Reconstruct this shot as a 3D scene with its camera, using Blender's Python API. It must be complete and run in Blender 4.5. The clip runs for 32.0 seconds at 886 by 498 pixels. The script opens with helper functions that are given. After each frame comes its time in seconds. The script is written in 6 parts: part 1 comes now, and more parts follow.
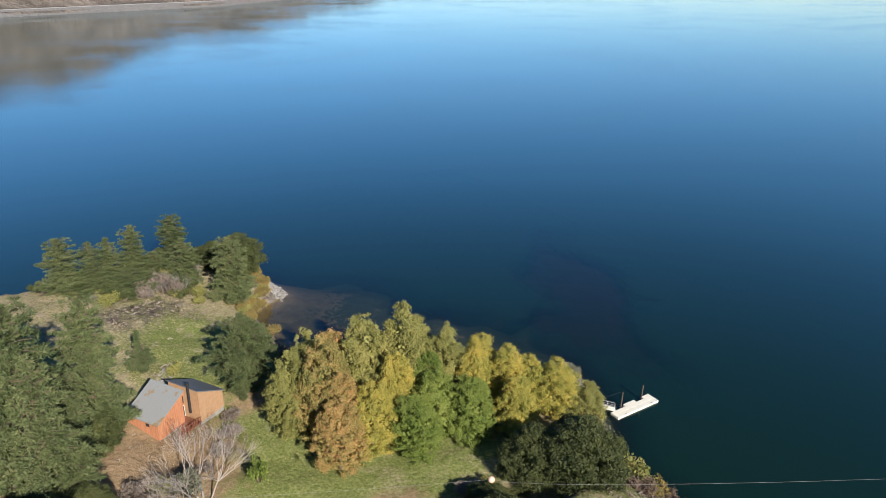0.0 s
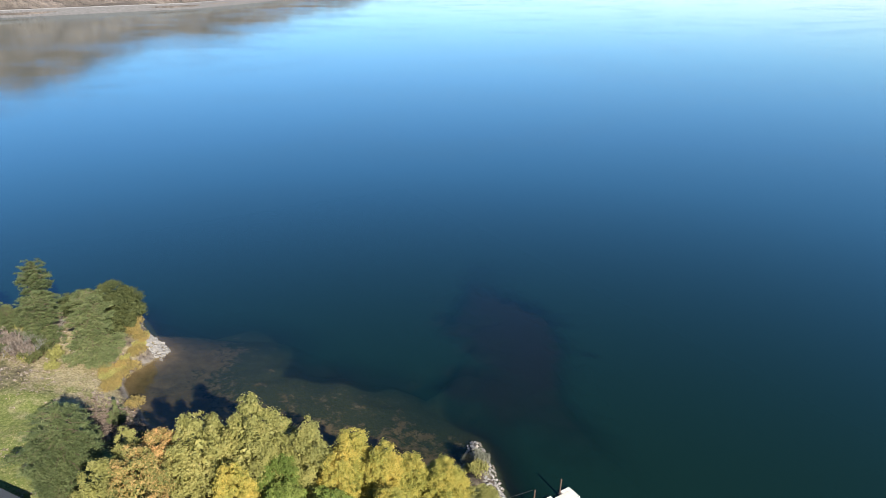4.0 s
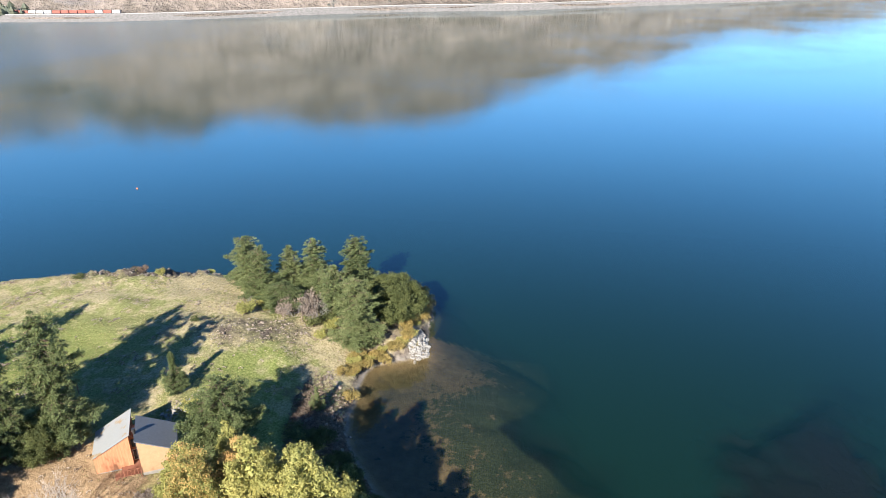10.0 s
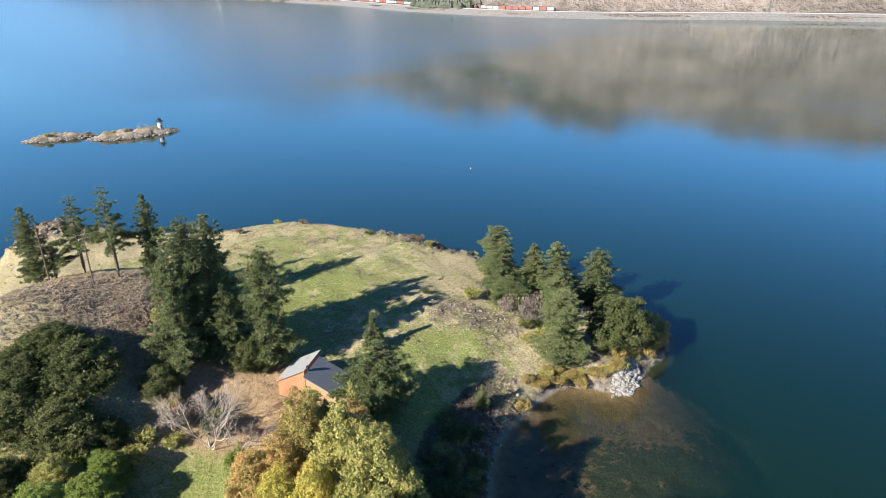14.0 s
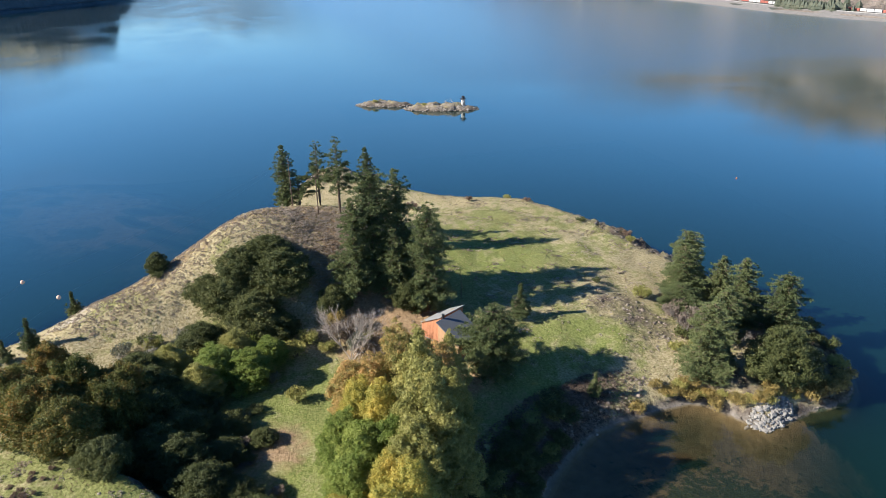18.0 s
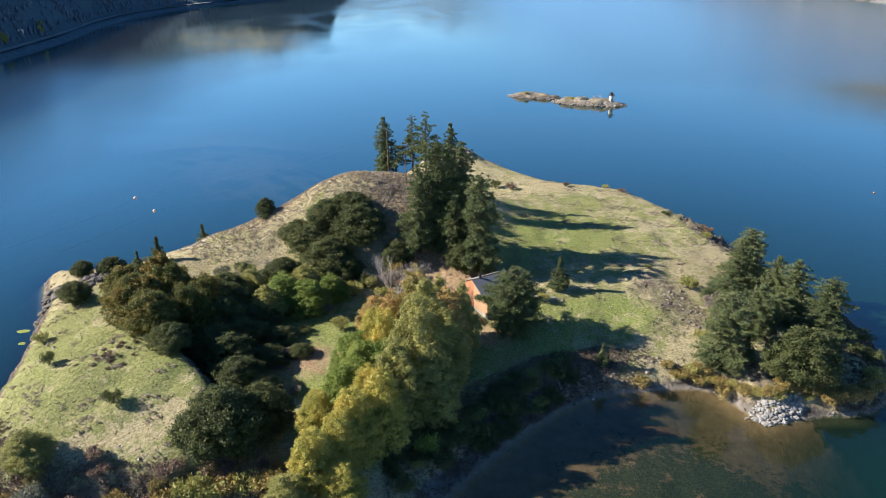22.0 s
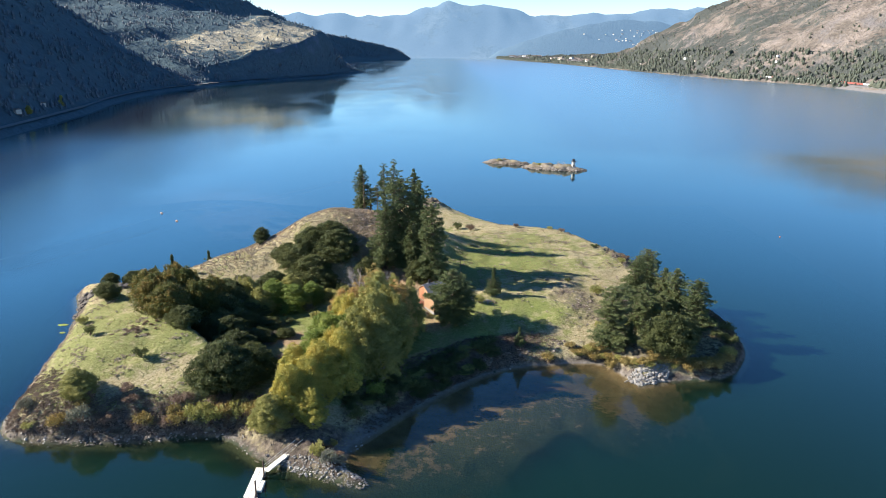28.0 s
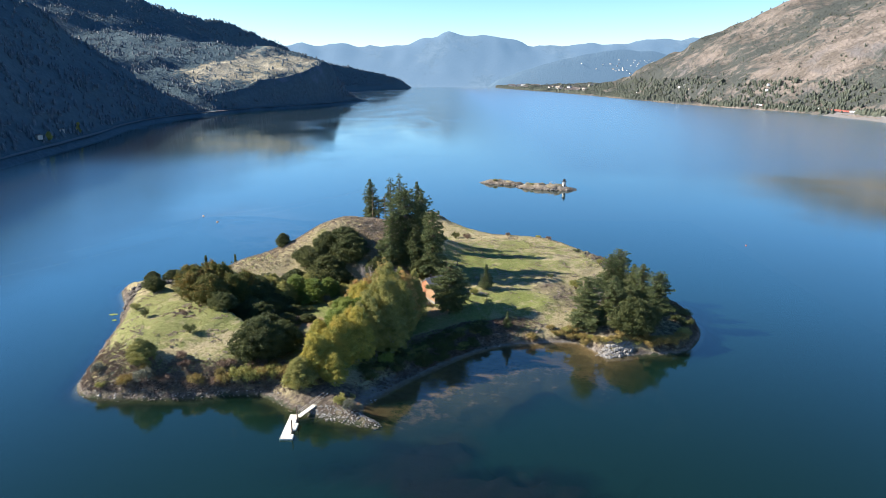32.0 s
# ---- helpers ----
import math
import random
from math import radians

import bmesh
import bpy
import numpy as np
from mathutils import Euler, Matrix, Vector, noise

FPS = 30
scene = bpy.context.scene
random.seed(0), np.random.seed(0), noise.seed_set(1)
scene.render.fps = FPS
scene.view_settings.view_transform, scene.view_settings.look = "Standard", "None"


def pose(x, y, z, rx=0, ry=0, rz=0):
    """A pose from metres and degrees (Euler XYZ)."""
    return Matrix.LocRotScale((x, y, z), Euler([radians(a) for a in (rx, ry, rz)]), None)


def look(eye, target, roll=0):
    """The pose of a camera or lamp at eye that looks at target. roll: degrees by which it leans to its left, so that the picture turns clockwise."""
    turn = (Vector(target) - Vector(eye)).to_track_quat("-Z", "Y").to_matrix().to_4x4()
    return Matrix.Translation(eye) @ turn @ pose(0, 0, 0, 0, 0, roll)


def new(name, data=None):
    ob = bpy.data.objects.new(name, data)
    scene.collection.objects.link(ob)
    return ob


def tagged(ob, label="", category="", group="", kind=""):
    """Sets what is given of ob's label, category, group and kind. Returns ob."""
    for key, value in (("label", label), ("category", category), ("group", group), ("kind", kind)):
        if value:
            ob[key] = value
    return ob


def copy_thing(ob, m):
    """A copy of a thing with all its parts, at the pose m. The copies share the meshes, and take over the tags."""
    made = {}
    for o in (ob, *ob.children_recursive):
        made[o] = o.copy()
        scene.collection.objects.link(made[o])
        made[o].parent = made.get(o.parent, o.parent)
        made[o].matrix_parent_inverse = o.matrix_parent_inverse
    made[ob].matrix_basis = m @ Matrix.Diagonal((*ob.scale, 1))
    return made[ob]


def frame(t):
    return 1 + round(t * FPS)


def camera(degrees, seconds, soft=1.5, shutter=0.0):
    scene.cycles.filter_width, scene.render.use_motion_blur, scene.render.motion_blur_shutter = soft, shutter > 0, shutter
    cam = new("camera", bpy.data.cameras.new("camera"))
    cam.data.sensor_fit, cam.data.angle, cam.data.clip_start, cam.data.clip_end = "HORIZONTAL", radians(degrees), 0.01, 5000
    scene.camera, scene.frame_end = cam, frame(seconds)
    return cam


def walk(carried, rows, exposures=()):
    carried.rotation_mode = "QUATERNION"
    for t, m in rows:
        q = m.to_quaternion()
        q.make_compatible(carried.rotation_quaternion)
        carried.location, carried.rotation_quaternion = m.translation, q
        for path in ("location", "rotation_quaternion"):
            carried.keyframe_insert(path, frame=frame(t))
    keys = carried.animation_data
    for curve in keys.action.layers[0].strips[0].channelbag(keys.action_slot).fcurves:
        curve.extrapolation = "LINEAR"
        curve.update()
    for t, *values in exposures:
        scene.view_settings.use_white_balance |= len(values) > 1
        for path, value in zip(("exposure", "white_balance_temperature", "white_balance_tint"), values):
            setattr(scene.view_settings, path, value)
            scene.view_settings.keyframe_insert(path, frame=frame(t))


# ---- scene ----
cam = camera(64.58, 32.0, soft=0.65)
PATH = (  # seconds, eye, target, roll
    (0, (-106.74, 192.35, 78.41), (-29.90, 141.15, 40.00), 1.77),
    (0.5, (-105.03, 188.76, 78.39), (-28.28, 137.37, 40.07), 1.79),
    (1, (-103.46, 185.16, 78.37), (-26.72, 133.66, 40.18), 1.80),
    (1.5, (-101.99, 181.52, 78.41), (-25.28, 129.93, 40.27), 1.82),
    (2, (-100.57, 177.89, 78.58), (-23.88, 126.26, 40.48), 1.85),
    (2.5, (-99.20, 174.31, 78.85), (-22.64, 122.50, 40.73), 1.91),
    (3, (-97.77, 170.79, 79.15), (-21.31, 118.79, 41.08), 1.98),
    (3.5, (-96.24, 167.29, 79.51), (-20.10, 114.90, 41.31), 2.07),
    (5.5, (-95.13, 148.70, 80.59), (-13.50, 105.59, 42.13), 0.89),
    (6, (-94.30, 142.73, 80.66), (-8.56, 109.33, 41.51), 0.27),
    (6.5, (-93.68, 137.72, 80.62), (-4.63, 115.12, 41.13), 0.06),
    (7, (-92.89, 132.66, 80.59), (-2.32, 117.58, 40.98), -0.12),
    (7.5, (-91.06, 128.14, 81.17), (0.03, 118.86, 40.96), -0.15),
    (8, (-89.50, 123.62, 81.36), (1.98, 120.20, 41.12), -0.35),
    (8.5, (-87.74, 119.18, 81.27), (3.79, 121.99, 41.09), -0.63),
    (9, (-85.79, 115.30, 81.14), (5.53, 123.26, 41.17), -0.75),
    (9.5, (-83.47, 111.69, 81.54), (7.09, 125.36, 41.40), -0.75),
    (10, (-80.85, 108.32, 81.80), (8.85, 126.70, 41.60), -0.73),
    (10.5, (-78.31, 104.95, 81.55), (10.20, 128.84, 41.60), -0.81),
    (11, (-75.67, 101.74, 81.25), (11.02, 131.87, 41.54), -0.86),
    (11.5, (-73.08, 98.58, 81.09), (11.56, 134.26, 41.55), -0.86),
    (12, (-70.54, 95.16, 80.92), (11.19, 137.10, 41.41), -0.95),
    (12.5, (-67.85, 91.49, 80.76), (8.68, 142.40, 41.37), -1.18),
    (13, (-65.18, 87.80, 80.49), (6.68, 145.23, 41.27), -1.37),
    (13.5, (-62.60, 84.10, 80.21), (5.37, 146.20, 41.18), -1.40),
    (14, (-60.15, 80.52, 79.93), (3.84, 146.75, 40.95), -1.31),
    (14.5, (-57.80, 77.12, 79.64), (-0.77, 149.52, 40.84), -1.18),
    (15, (-55.35, 73.65, 79.46), (-9.20, 153.45, 40.70), -1.16),
    (15.5, (-52.96, 70.05, 79.32), (-11.28, 152.30, 40.62), -1.24),
    (17.5, (-40.45, 58.02, 78.72), (-11.12, 145.49, 40.13), -1.13),
    (18, (-37.15, 55.48, 78.57), (-12.19, 144.30, 40.00), -1.14),
    (18.5, (-33.79, 52.99, 78.34), (-15.10, 143.36, 39.83), -1.11),
    (19, (-30.27, 50.50, 77.95), (-20.73, 142.39, 39.67), -1.02),
    (19.5, (-26.67, 48.01, 77.55), (-18.91, 140.11, 39.37), -0.96),
    (20, (-23.30, 45.57, 77.35), (-18.32, 137.91, 39.28), -0.91),
    (21, (-16.91, 40.61, 77.23), (-17.68, 132.97, 38.90), -0.74),
    (21.5, (-13.93, 37.93, 77.15), (-14.68, 130.30, 38.84), -0.70),
    (22, (-11.36, 35.07, 77.04), (-12.00, 127.40, 38.63), -0.70),
    (22.5, (-9.16, 32.05, 76.89), (-9.73, 124.34, 38.38), -0.64),
    (23, (-7.38, 28.82, 76.74), (-7.79, 121.12, 38.26), -0.56),
    (23.5, (-5.98, 25.40, 76.65), (-6.36, 117.67, 38.09), -0.52),
    (24, (-4.87, 21.83, 76.51), (-5.10, 114.12, 37.99), -0.46),
    (24.5, (-3.90, 18.13, 76.33), (-4.05, 110.43, 37.86), -0.36),
    (25, (-2.99, 14.43, 76.17), (-3.16, 106.85, 37.99), -0.28),
    (25.5, (-2.26, 10.80, 76.06), (-2.44, 103.80, 39.32), -0.19),
    (26, (-1.72, 7.08, 75.98), (-1.91, 101.85, 44.06), -0.11),
    (26.5, (-1.20, 3.14, 75.81), (-1.41, 99.12, 47.76), -0.09),
    (28.5, (-0.10, -12.90, 75.23), (-0.32, 83.12, 47.29), -0.06),
    (29, (-0.20, -16.87, 75.07), (-0.28, 79.15, 47.14), 0.11),
    (29.5, (-0.09, -20.88, 75.08), (-0.23, 75.22, 47.43), 0.11),
    (30, (0.03, -24.81, 75.16), (-0.18, 71.37, 47.77), 0.06),
    (30.5, (0.02, -28.68, 75.14), (-0.10, 67.68, 48.40), 0.13),
    (31, (-0.03, -32.58, 75.14), (-0.14, 63.94, 48.99), 0.15),
    (31.5, (0.01, -36.78, 75.26), (-0.09, 59.97, 49.94), 0.03),
    (32, (0.18, -41.46, 75.48), (-0.08, 55.57, 51.30), -0.12),
)
EXPOSURES = ((0, 0.4, 6300, 10), (3.5, 0.66, 6300, 10), (6, 1.15, 6300, 10), (9, 1.3, 6300, 10), (13, 1.22, 6300, 10), (16, 0.95, 6300, 10), (19, 0.87, 6300, 10), (22, 1.02, 6300, 10), (25, 1.14, 6300, 10), (32, 1.03, 6300, 10))
walk(cam, [(t, look(eye, target, roll)) for t, eye, target, roll in PATH], EXPOSURES)
# ---- light ----
SUN = Vector((-0.868, 0.075, 0.49)).normalized()
world = bpy.data.worlds.new("sky")
scene.world = world
world.use_nodes = True
sky = world.node_tree.nodes.new("ShaderNodeTexSky")
sky.sky_type, sky.sun_disc = "NISHITA", False
sky.sun_elevation, sky.sun_rotation = math.asin(SUN.z), math.atan2(SUN.x, SUN.y) % (2 * math.pi)
sky.air_density, sky.dust_density, sky.ozone_density = 1.0, 0.1, 5.0
world.node_tree.nodes["Background"].inputs["Strength"].default_value = 0.10
tint = world.node_tree.nodes.new("ShaderNodeMix")
tint.data_type, tint.blend_type = "RGBA", "MULTIPLY"
tint.inputs[0].default_value = 1.0
way = world.node_tree.nodes.new("ShaderNodeTexCoord")
split = world.node_tree.nodes.new("ShaderNodeSeparateXYZ")
height_tone = world.node_tree.nodes.new("ShaderNodeValToRGB")
for _ in range(3):
    height_tone.color_ramp.elements.new(0.5)
for stop, (at, colour) in zip(height_tone.color_ramp.elements, ((0.0, (1.2, 1.14, 1.2, 1)), (0.10, (0.84, 1.03, 1.17, 1)), (0.28, (0.68, 1.10, 1.30, 1)), (0.5, (0.38, 0.66, 0.88, 1)), (0.85, (0.19, 0.33, 0.46, 1)))):
    stop.position, stop.color = at, colour
world.node_tree.links.new(way.outputs["Generated"], split.inputs[0])
world.node_tree.links.new(split.outputs["Z"], height_tone.inputs[0])
world.node_tree.links.new(height_tone.outputs[0], tint.inputs[7])
world.node_tree.links.new(sky.outputs[0], tint.inputs[6])
world.node_tree.links.new(tint.outputs[2], world.node_tree.nodes["Background"].inputs["Color"])
lamp = bpy.data.lights.new("sun", "SUN")
lamp.energy, lamp.angle, lamp.color = 6.4, radians(0.55), (1.0, 0.905, 0.775)
new("sun", lamp).matrix_world = look(SUN * 500, (0, 0, 0))


# ---- building helpers ----
def thing(name, x, y, z, label, category, group="", kind="", turn=0.0):
    ob = new(name)
    ob.empty_display_size = 0.5
    ob.matrix_world = pose(x, y, z, 0, 0, turn)
    return tagged(ob, label, category, group, kind)


def part(name, bm, material, parent=None, label="", smooth=False):
    """Links a bmesh or a mesh as one object under a thing or a part."""
    if isinstance(bm, bmesh.types.BMesh):
        me = bpy.data.meshes.new(name)
        bm.to_mesh(me)
        bm.free()
    else:
        me = bm
    if material and not me.materials:
        me.materials.append(material)
    if smooth:
        me.polygons.foreach_set("use_smooth", [True] * len(me.polygons))
    ob = new(name, me)
    if parent:
        ob.parent = parent
    return tagged(ob, label)


def mesh(name, verts, faces, smooth=False):
    """A mesh from arrays; faces all have the same number of corners."""
    verts, faces = np.asarray(verts, np.float32), np.asarray(faces, np.int32)
    me = bpy.data.meshes.new(name)
    me.vertices.add(len(verts))
    me.vertices.foreach_set("co", verts.ravel())
    me.loops.add(faces.size)
    me.loops.foreach_set("vertex_index", faces.ravel())
    me.polygons.add(len(faces))
    me.polygons.foreach_set("loop_start", np.arange(0, faces.size, faces.shape[1], dtype=np.int32))
    me.polygons.foreach_set("use_smooth", np.full(len(faces), smooth))
    me.update(calc_edges=True)
    me.validate()
    return me


def grid(nx, ny):
    """Quads of a sheet of nx by ny points."""
    k = np.arange((nx - 1) * (ny - 1))
    a = k // (nx - 1) * nx + k % (nx - 1)
    return np.stack([a, a + 1, a + nx + 1, a + nx], -1)


def box(bm, x0, y0, z0, x1, y1, z1, bevel=0.0):
    made = bmesh.ops.create_cube(bm, size=1.0, matrix=Matrix.Translation(((x0 + x1) / 2, (y0 + y1) / 2, (z0 + z1) / 2)) @ Matrix.Diagonal((x1 - x0, y1 - y0, z1 - z0, 1)))
    if bevel:
        edges = {e for v in made["verts"] for e in v.link_edges}
        bmesh.ops.bevel(bm, geom=list(edges), offset=bevel, segments=1, affect="EDGES")
    return bm


def boxed(*spans, bevel=0.0):
    bm = bmesh.new()
    for s in spans:
        box(bm, *s, bevel=bevel)
    return bm


def rod(bm, a, b, r0, r1=None, sides=8):
    a, b = Vector(a), Vector(b)
    r1 = r0 if r1 is None else r1
    turn = (b - a).to_track_quat("Z", "Y").to_matrix().to_4x4()
    bmesh.ops.create_cone(bm, cap_ends=True, segments=sides, radius1=r0, radius2=r1, depth=(b - a).length, matrix=Matrix.Translation((a + b) / 2) @ turn)
    return bm


# ---- materials ----
class Nodes:
    def __init__(self, name):
        self.material = bpy.data.materials.new(name)
        self.material.use_nodes = True
        self.tree = self.material.node_tree
        self.shader = self.tree.nodes["Principled BSDF"]
        self.out = self.tree.nodes["Material Output"]

    def add(self, kind, **sockets):
        node = self.tree.nodes.new("ShaderNode" + kind)
        for key, value in sockets.items():
            self.put(node.inputs[key.replace("_", " ")], value)
        return node

    def put(self, socket, value):
        if isinstance(value, bpy.types.NodeSocket):
            self.tree.links.new(value, socket)
        else:
            socket.default_value = value

    def place(self):
        return self.add("NewGeometry").outputs["Position"]

    def noise(self, scale, detail=4.0, rough=0.6, vector=None, stretch=None, distort=0.0):
        vector = vector or self.place()
        if stretch:
            scaled = self.add("VectorMath", Vector=vector)
            scaled.operation = "MULTIPLY"
            scaled.inputs[1].default_value = stretch
            vector = scaled.outputs[0]
        return self.add("TexNoise", Vector=vector, Scale=scale, Detail=detail, Roughness=rough, Distortion=distort).outputs["Fac"]

    def ramp(self, fac, *stops):
        node = self.add("ValToRGB", Fac=fac)
        while len(node.color_ramp.elements) < len(stops):
            node.color_ramp.elements.new(0.5)
        for e, (at, colour) in zip(node.color_ramp.elements, stops):
            e.position, e.color = at, (*colour, 1) if isinstance(colour, tuple) else (colour, colour, colour, 1)
        return node.outputs["Color"]

    def mix(self, fac, a, b, blend="MIX"):
        node = self.tree.nodes.new("ShaderNodeMix")
        node.data_type, node.blend_type = "RGBA", blend
        for key, value in ((0, fac), (6, a), (7, b)):
            self.put(node.inputs[key], (*value, 1) if isinstance(value, tuple) else value)
        return node.outputs[2]

    def math(self, how, a, b=0.0, c=None):
        node = self.tree.nodes.new("ShaderNodeMath")
        node.operation = how
        node.use_clamp = how == "MULTIPLY_ADD"
        for k, value in enumerate((a, b) if c is None else (a, b, c)):
            self.put(node.inputs[k], value)
        return node.outputs[0]

    def attribute(self, name):
        node = self.tree.nodes.new("ShaderNodeAttribute")
        node.attribute_name = name
        return node.outputs["Fac"]

    def bump(self, height, strength=0.5, distance=0.1):
        node = self.add("Bump", Height=height, Strength=strength, Distance=distance)
        self.put(self.shader.inputs["Normal"], node.outputs[0])

    def done(self, colour, rough=0.8, metal=0.0, specular=0.3):
        self.put(self.shader.inputs["Base Color"], (*colour, 1) if isinstance(colour, tuple) else colour)
        self.put(self.shader.inputs["Roughness"], rough)
        self.shader.inputs["Metallic"].default_value = metal
        self.shader.inputs["Specular IOR Level"].default_value = specular
        return self.material


def plain(name, colour, rough=0.6, metal=0.0, scale=3.0, spread=0.25, bump=0.0):
    """A painted or raw surface with mottling at two scales."""
    n = Nodes(name)
    dark, light = tuple(c * (1 - spread) for c in colour), tuple(min(1, c * (1 + spread)) for c in colour)
    tone = n.mix(0.4, n.ramp(n.noise(scale), (0.3, dark), (0.7, light)), n.ramp(n.noise(scale * 9), (0.3, dark), (0.7, light)))
    if bump:
        n.bump(n.noise(scale * 6), bump, 0.05)
    return n.done(tone, rough, metal)


def foliage(name, *tones, glow=0.35, spread=0.5):
    """Leaves: a tone for each leaf, and a broad drift over each tree."""
    n = Nodes(name)
    island = n.add("NewGeometry").outputs["Random Per Island"]
    each = n.add("ObjectInfo").outputs["Random"]
    drift = n.noise(0.36, 3.0)
    pick = n.math("ADD", n.math("MULTIPLY", island, spread), n.math("SUBTRACT", n.math("MULTIPLY", drift, 1.4), 0.2 + spread / 2))
    pick = n.math("ADD", pick, n.math("MULTIPLY", n.math("SUBTRACT", each, 0.5), 0.3))
    colour = n.ramp(pick, *[(k / max(1, len(tones) - 1), tone) for k, tone in enumerate(tones)])
    n.done(colour, 0.6, 0.0, 0.25)
    through_leaf = n.add("BsdfTranslucent", Color=colour)
    both = n.add("MixShader", Fac=glow)
    n.tree.links.new(n.shader.outputs[0], both.inputs[1])
    n.tree.links.new(through_leaf.outputs[0], both.inputs[2])
    n.tree.links.new(both.outputs[0], n.out.inputs["Surface"])
    return n.material


def ground_material():
    n = Nodes("ground")
    fine, mid, broad = n.noise(2.2, 6, 0.7), n.noise(0.35, 5, 0.65), n.noise(0.06, 4, 0.6)
    dry = n.ramp(fine, (0.28, (0.13, 0.105, 0.05)), (0.48, (0.30, 0.258, 0.15)), (0.7, (0.45, 0.395, 0.26)))
    lush = n.ramp(fine, (0.28, (0.065, 0.085, 0.02)), (0.5, (0.19, 0.197, 0.077)), (0.74, (0.335, 0.322, 0.155)))
    soil = n.ramp(n.noise(1.4, 6, 0.7), (0.25, (0.17, 0.115, 0.066)), (0.55, (0.30, 0.213, 0.128)), (0.8, (0.41, 0.315, 0.205)))
    rock = n.ramp(n.noise(0.9, 8, 0.75), (0.32, (0.026, 0.022, 0.019)), (0.48, (0.09, 0.073, 0.059)), (0.6, (0.15, 0.125, 0.102)), (0.76, (0.28, 0.245, 0.205)))
    sand = n.ramp(n.noise(0.5, 6, 0.6), (0.3, (0.112, 0.087, 0.05)), (0.7, (0.18, 0.145, 0.09)))
    weed = n.mix(n.math("MULTIPLY_ADD", n.attribute("weed"), 6.0, -4.9), n.ramp(n.noise(3.0, 3), (0.3, (0.02, 0.03, 0.018)), (0.7, (0.06, 0.075, 0.044))), n.ramp(n.noise(3.0, 3), (0.3, (0.003, 0.004, 0.006)), (0.7, (0.012, 0.013, 0.011))))
    green = n.math("MULTIPLY_ADD", n.math("ADD", n.attribute("lush"), n.math("MULTIPLY", n.math("SUBTRACT", n.math("ADD", mid, broad), 1.0), 3.6)), 1.7, -0.4)
    cover = n.mix(green, dry, lush)
    lawn = n.ramp(fine, (0.3, (0.075, 0.12, 0.018)), (0.7, (0.21, 0.255, 0.062)))
    cover = n.mix(n.math("MULTIPLY", n.math("MULTIPLY_ADD", n.attribute("lush"), 4.0, -3.2), mid), cover, lawn)
    ragged = n.math("MULTIPLY", n.math("SUBTRACT", mid, 0.5), 1.6)
    cover = n.mix(n.math("MULTIPLY_ADD", n.math("ADD", n.attribute("soil"), ragged), 2.0, -0.6), cover, soil)
    cover = n.mix(n.math("MULTIPLY_ADD", n.math("ADD", n.attribute("rock"), ragged), 2.5, -0.8), cover, rock)
    bare = n.ramp(n.noise(0.7, 7, 0.7), (0.3, (0.20, 0.175, 0.145)), (0.6, (0.40, 0.36, 0.31)))
    cover = n.mix(n.math("MULTIPLY_ADD", n.math("ADD", n.attribute("pale"), ragged), 2.2, -0.75), cover, bare)
    level = n.add("SeparateXYZ", Vector=n.place()).outputs["Z"]
    dry_sand = n.ramp(n.noise(0.8, 5, 0.6), (0.3, (0.15, 0.135, 0.118)), (0.7, (0.255, 0.235, 0.21)))
    sand = n.mix(n.math("MULTIPLY_ADD", level, 5.0, -0.4), sand, dry_sand)
    bed = n.mix(n.math("MULTIPLY_ADD", n.math("ADD", n.math("MULTIPLY", n.attribute("weed"), 1.8), n.math("MULTIPLY", n.math("SUBTRACT", n.math("ADD", n.math("MULTIPLY", n.noise(0.22, 5, 0.65), 0.5), n.math("MULTIPLY", n.noise(0.85, 6, 0.72), 0.5)), 0.5), 4.4)), 3.4, -1.3), sand, weed)
    cover = n.mix(n.attribute("wet"), cover, bed)
    n.bump(n.math("ADD", n.math("MULTIPLY", n.noise(5.0, 4), 0.5), n.noise(0.9, 5)), 0.9, 0.35)
    return n.done(cover, 0.95, 0.0, 0.1)


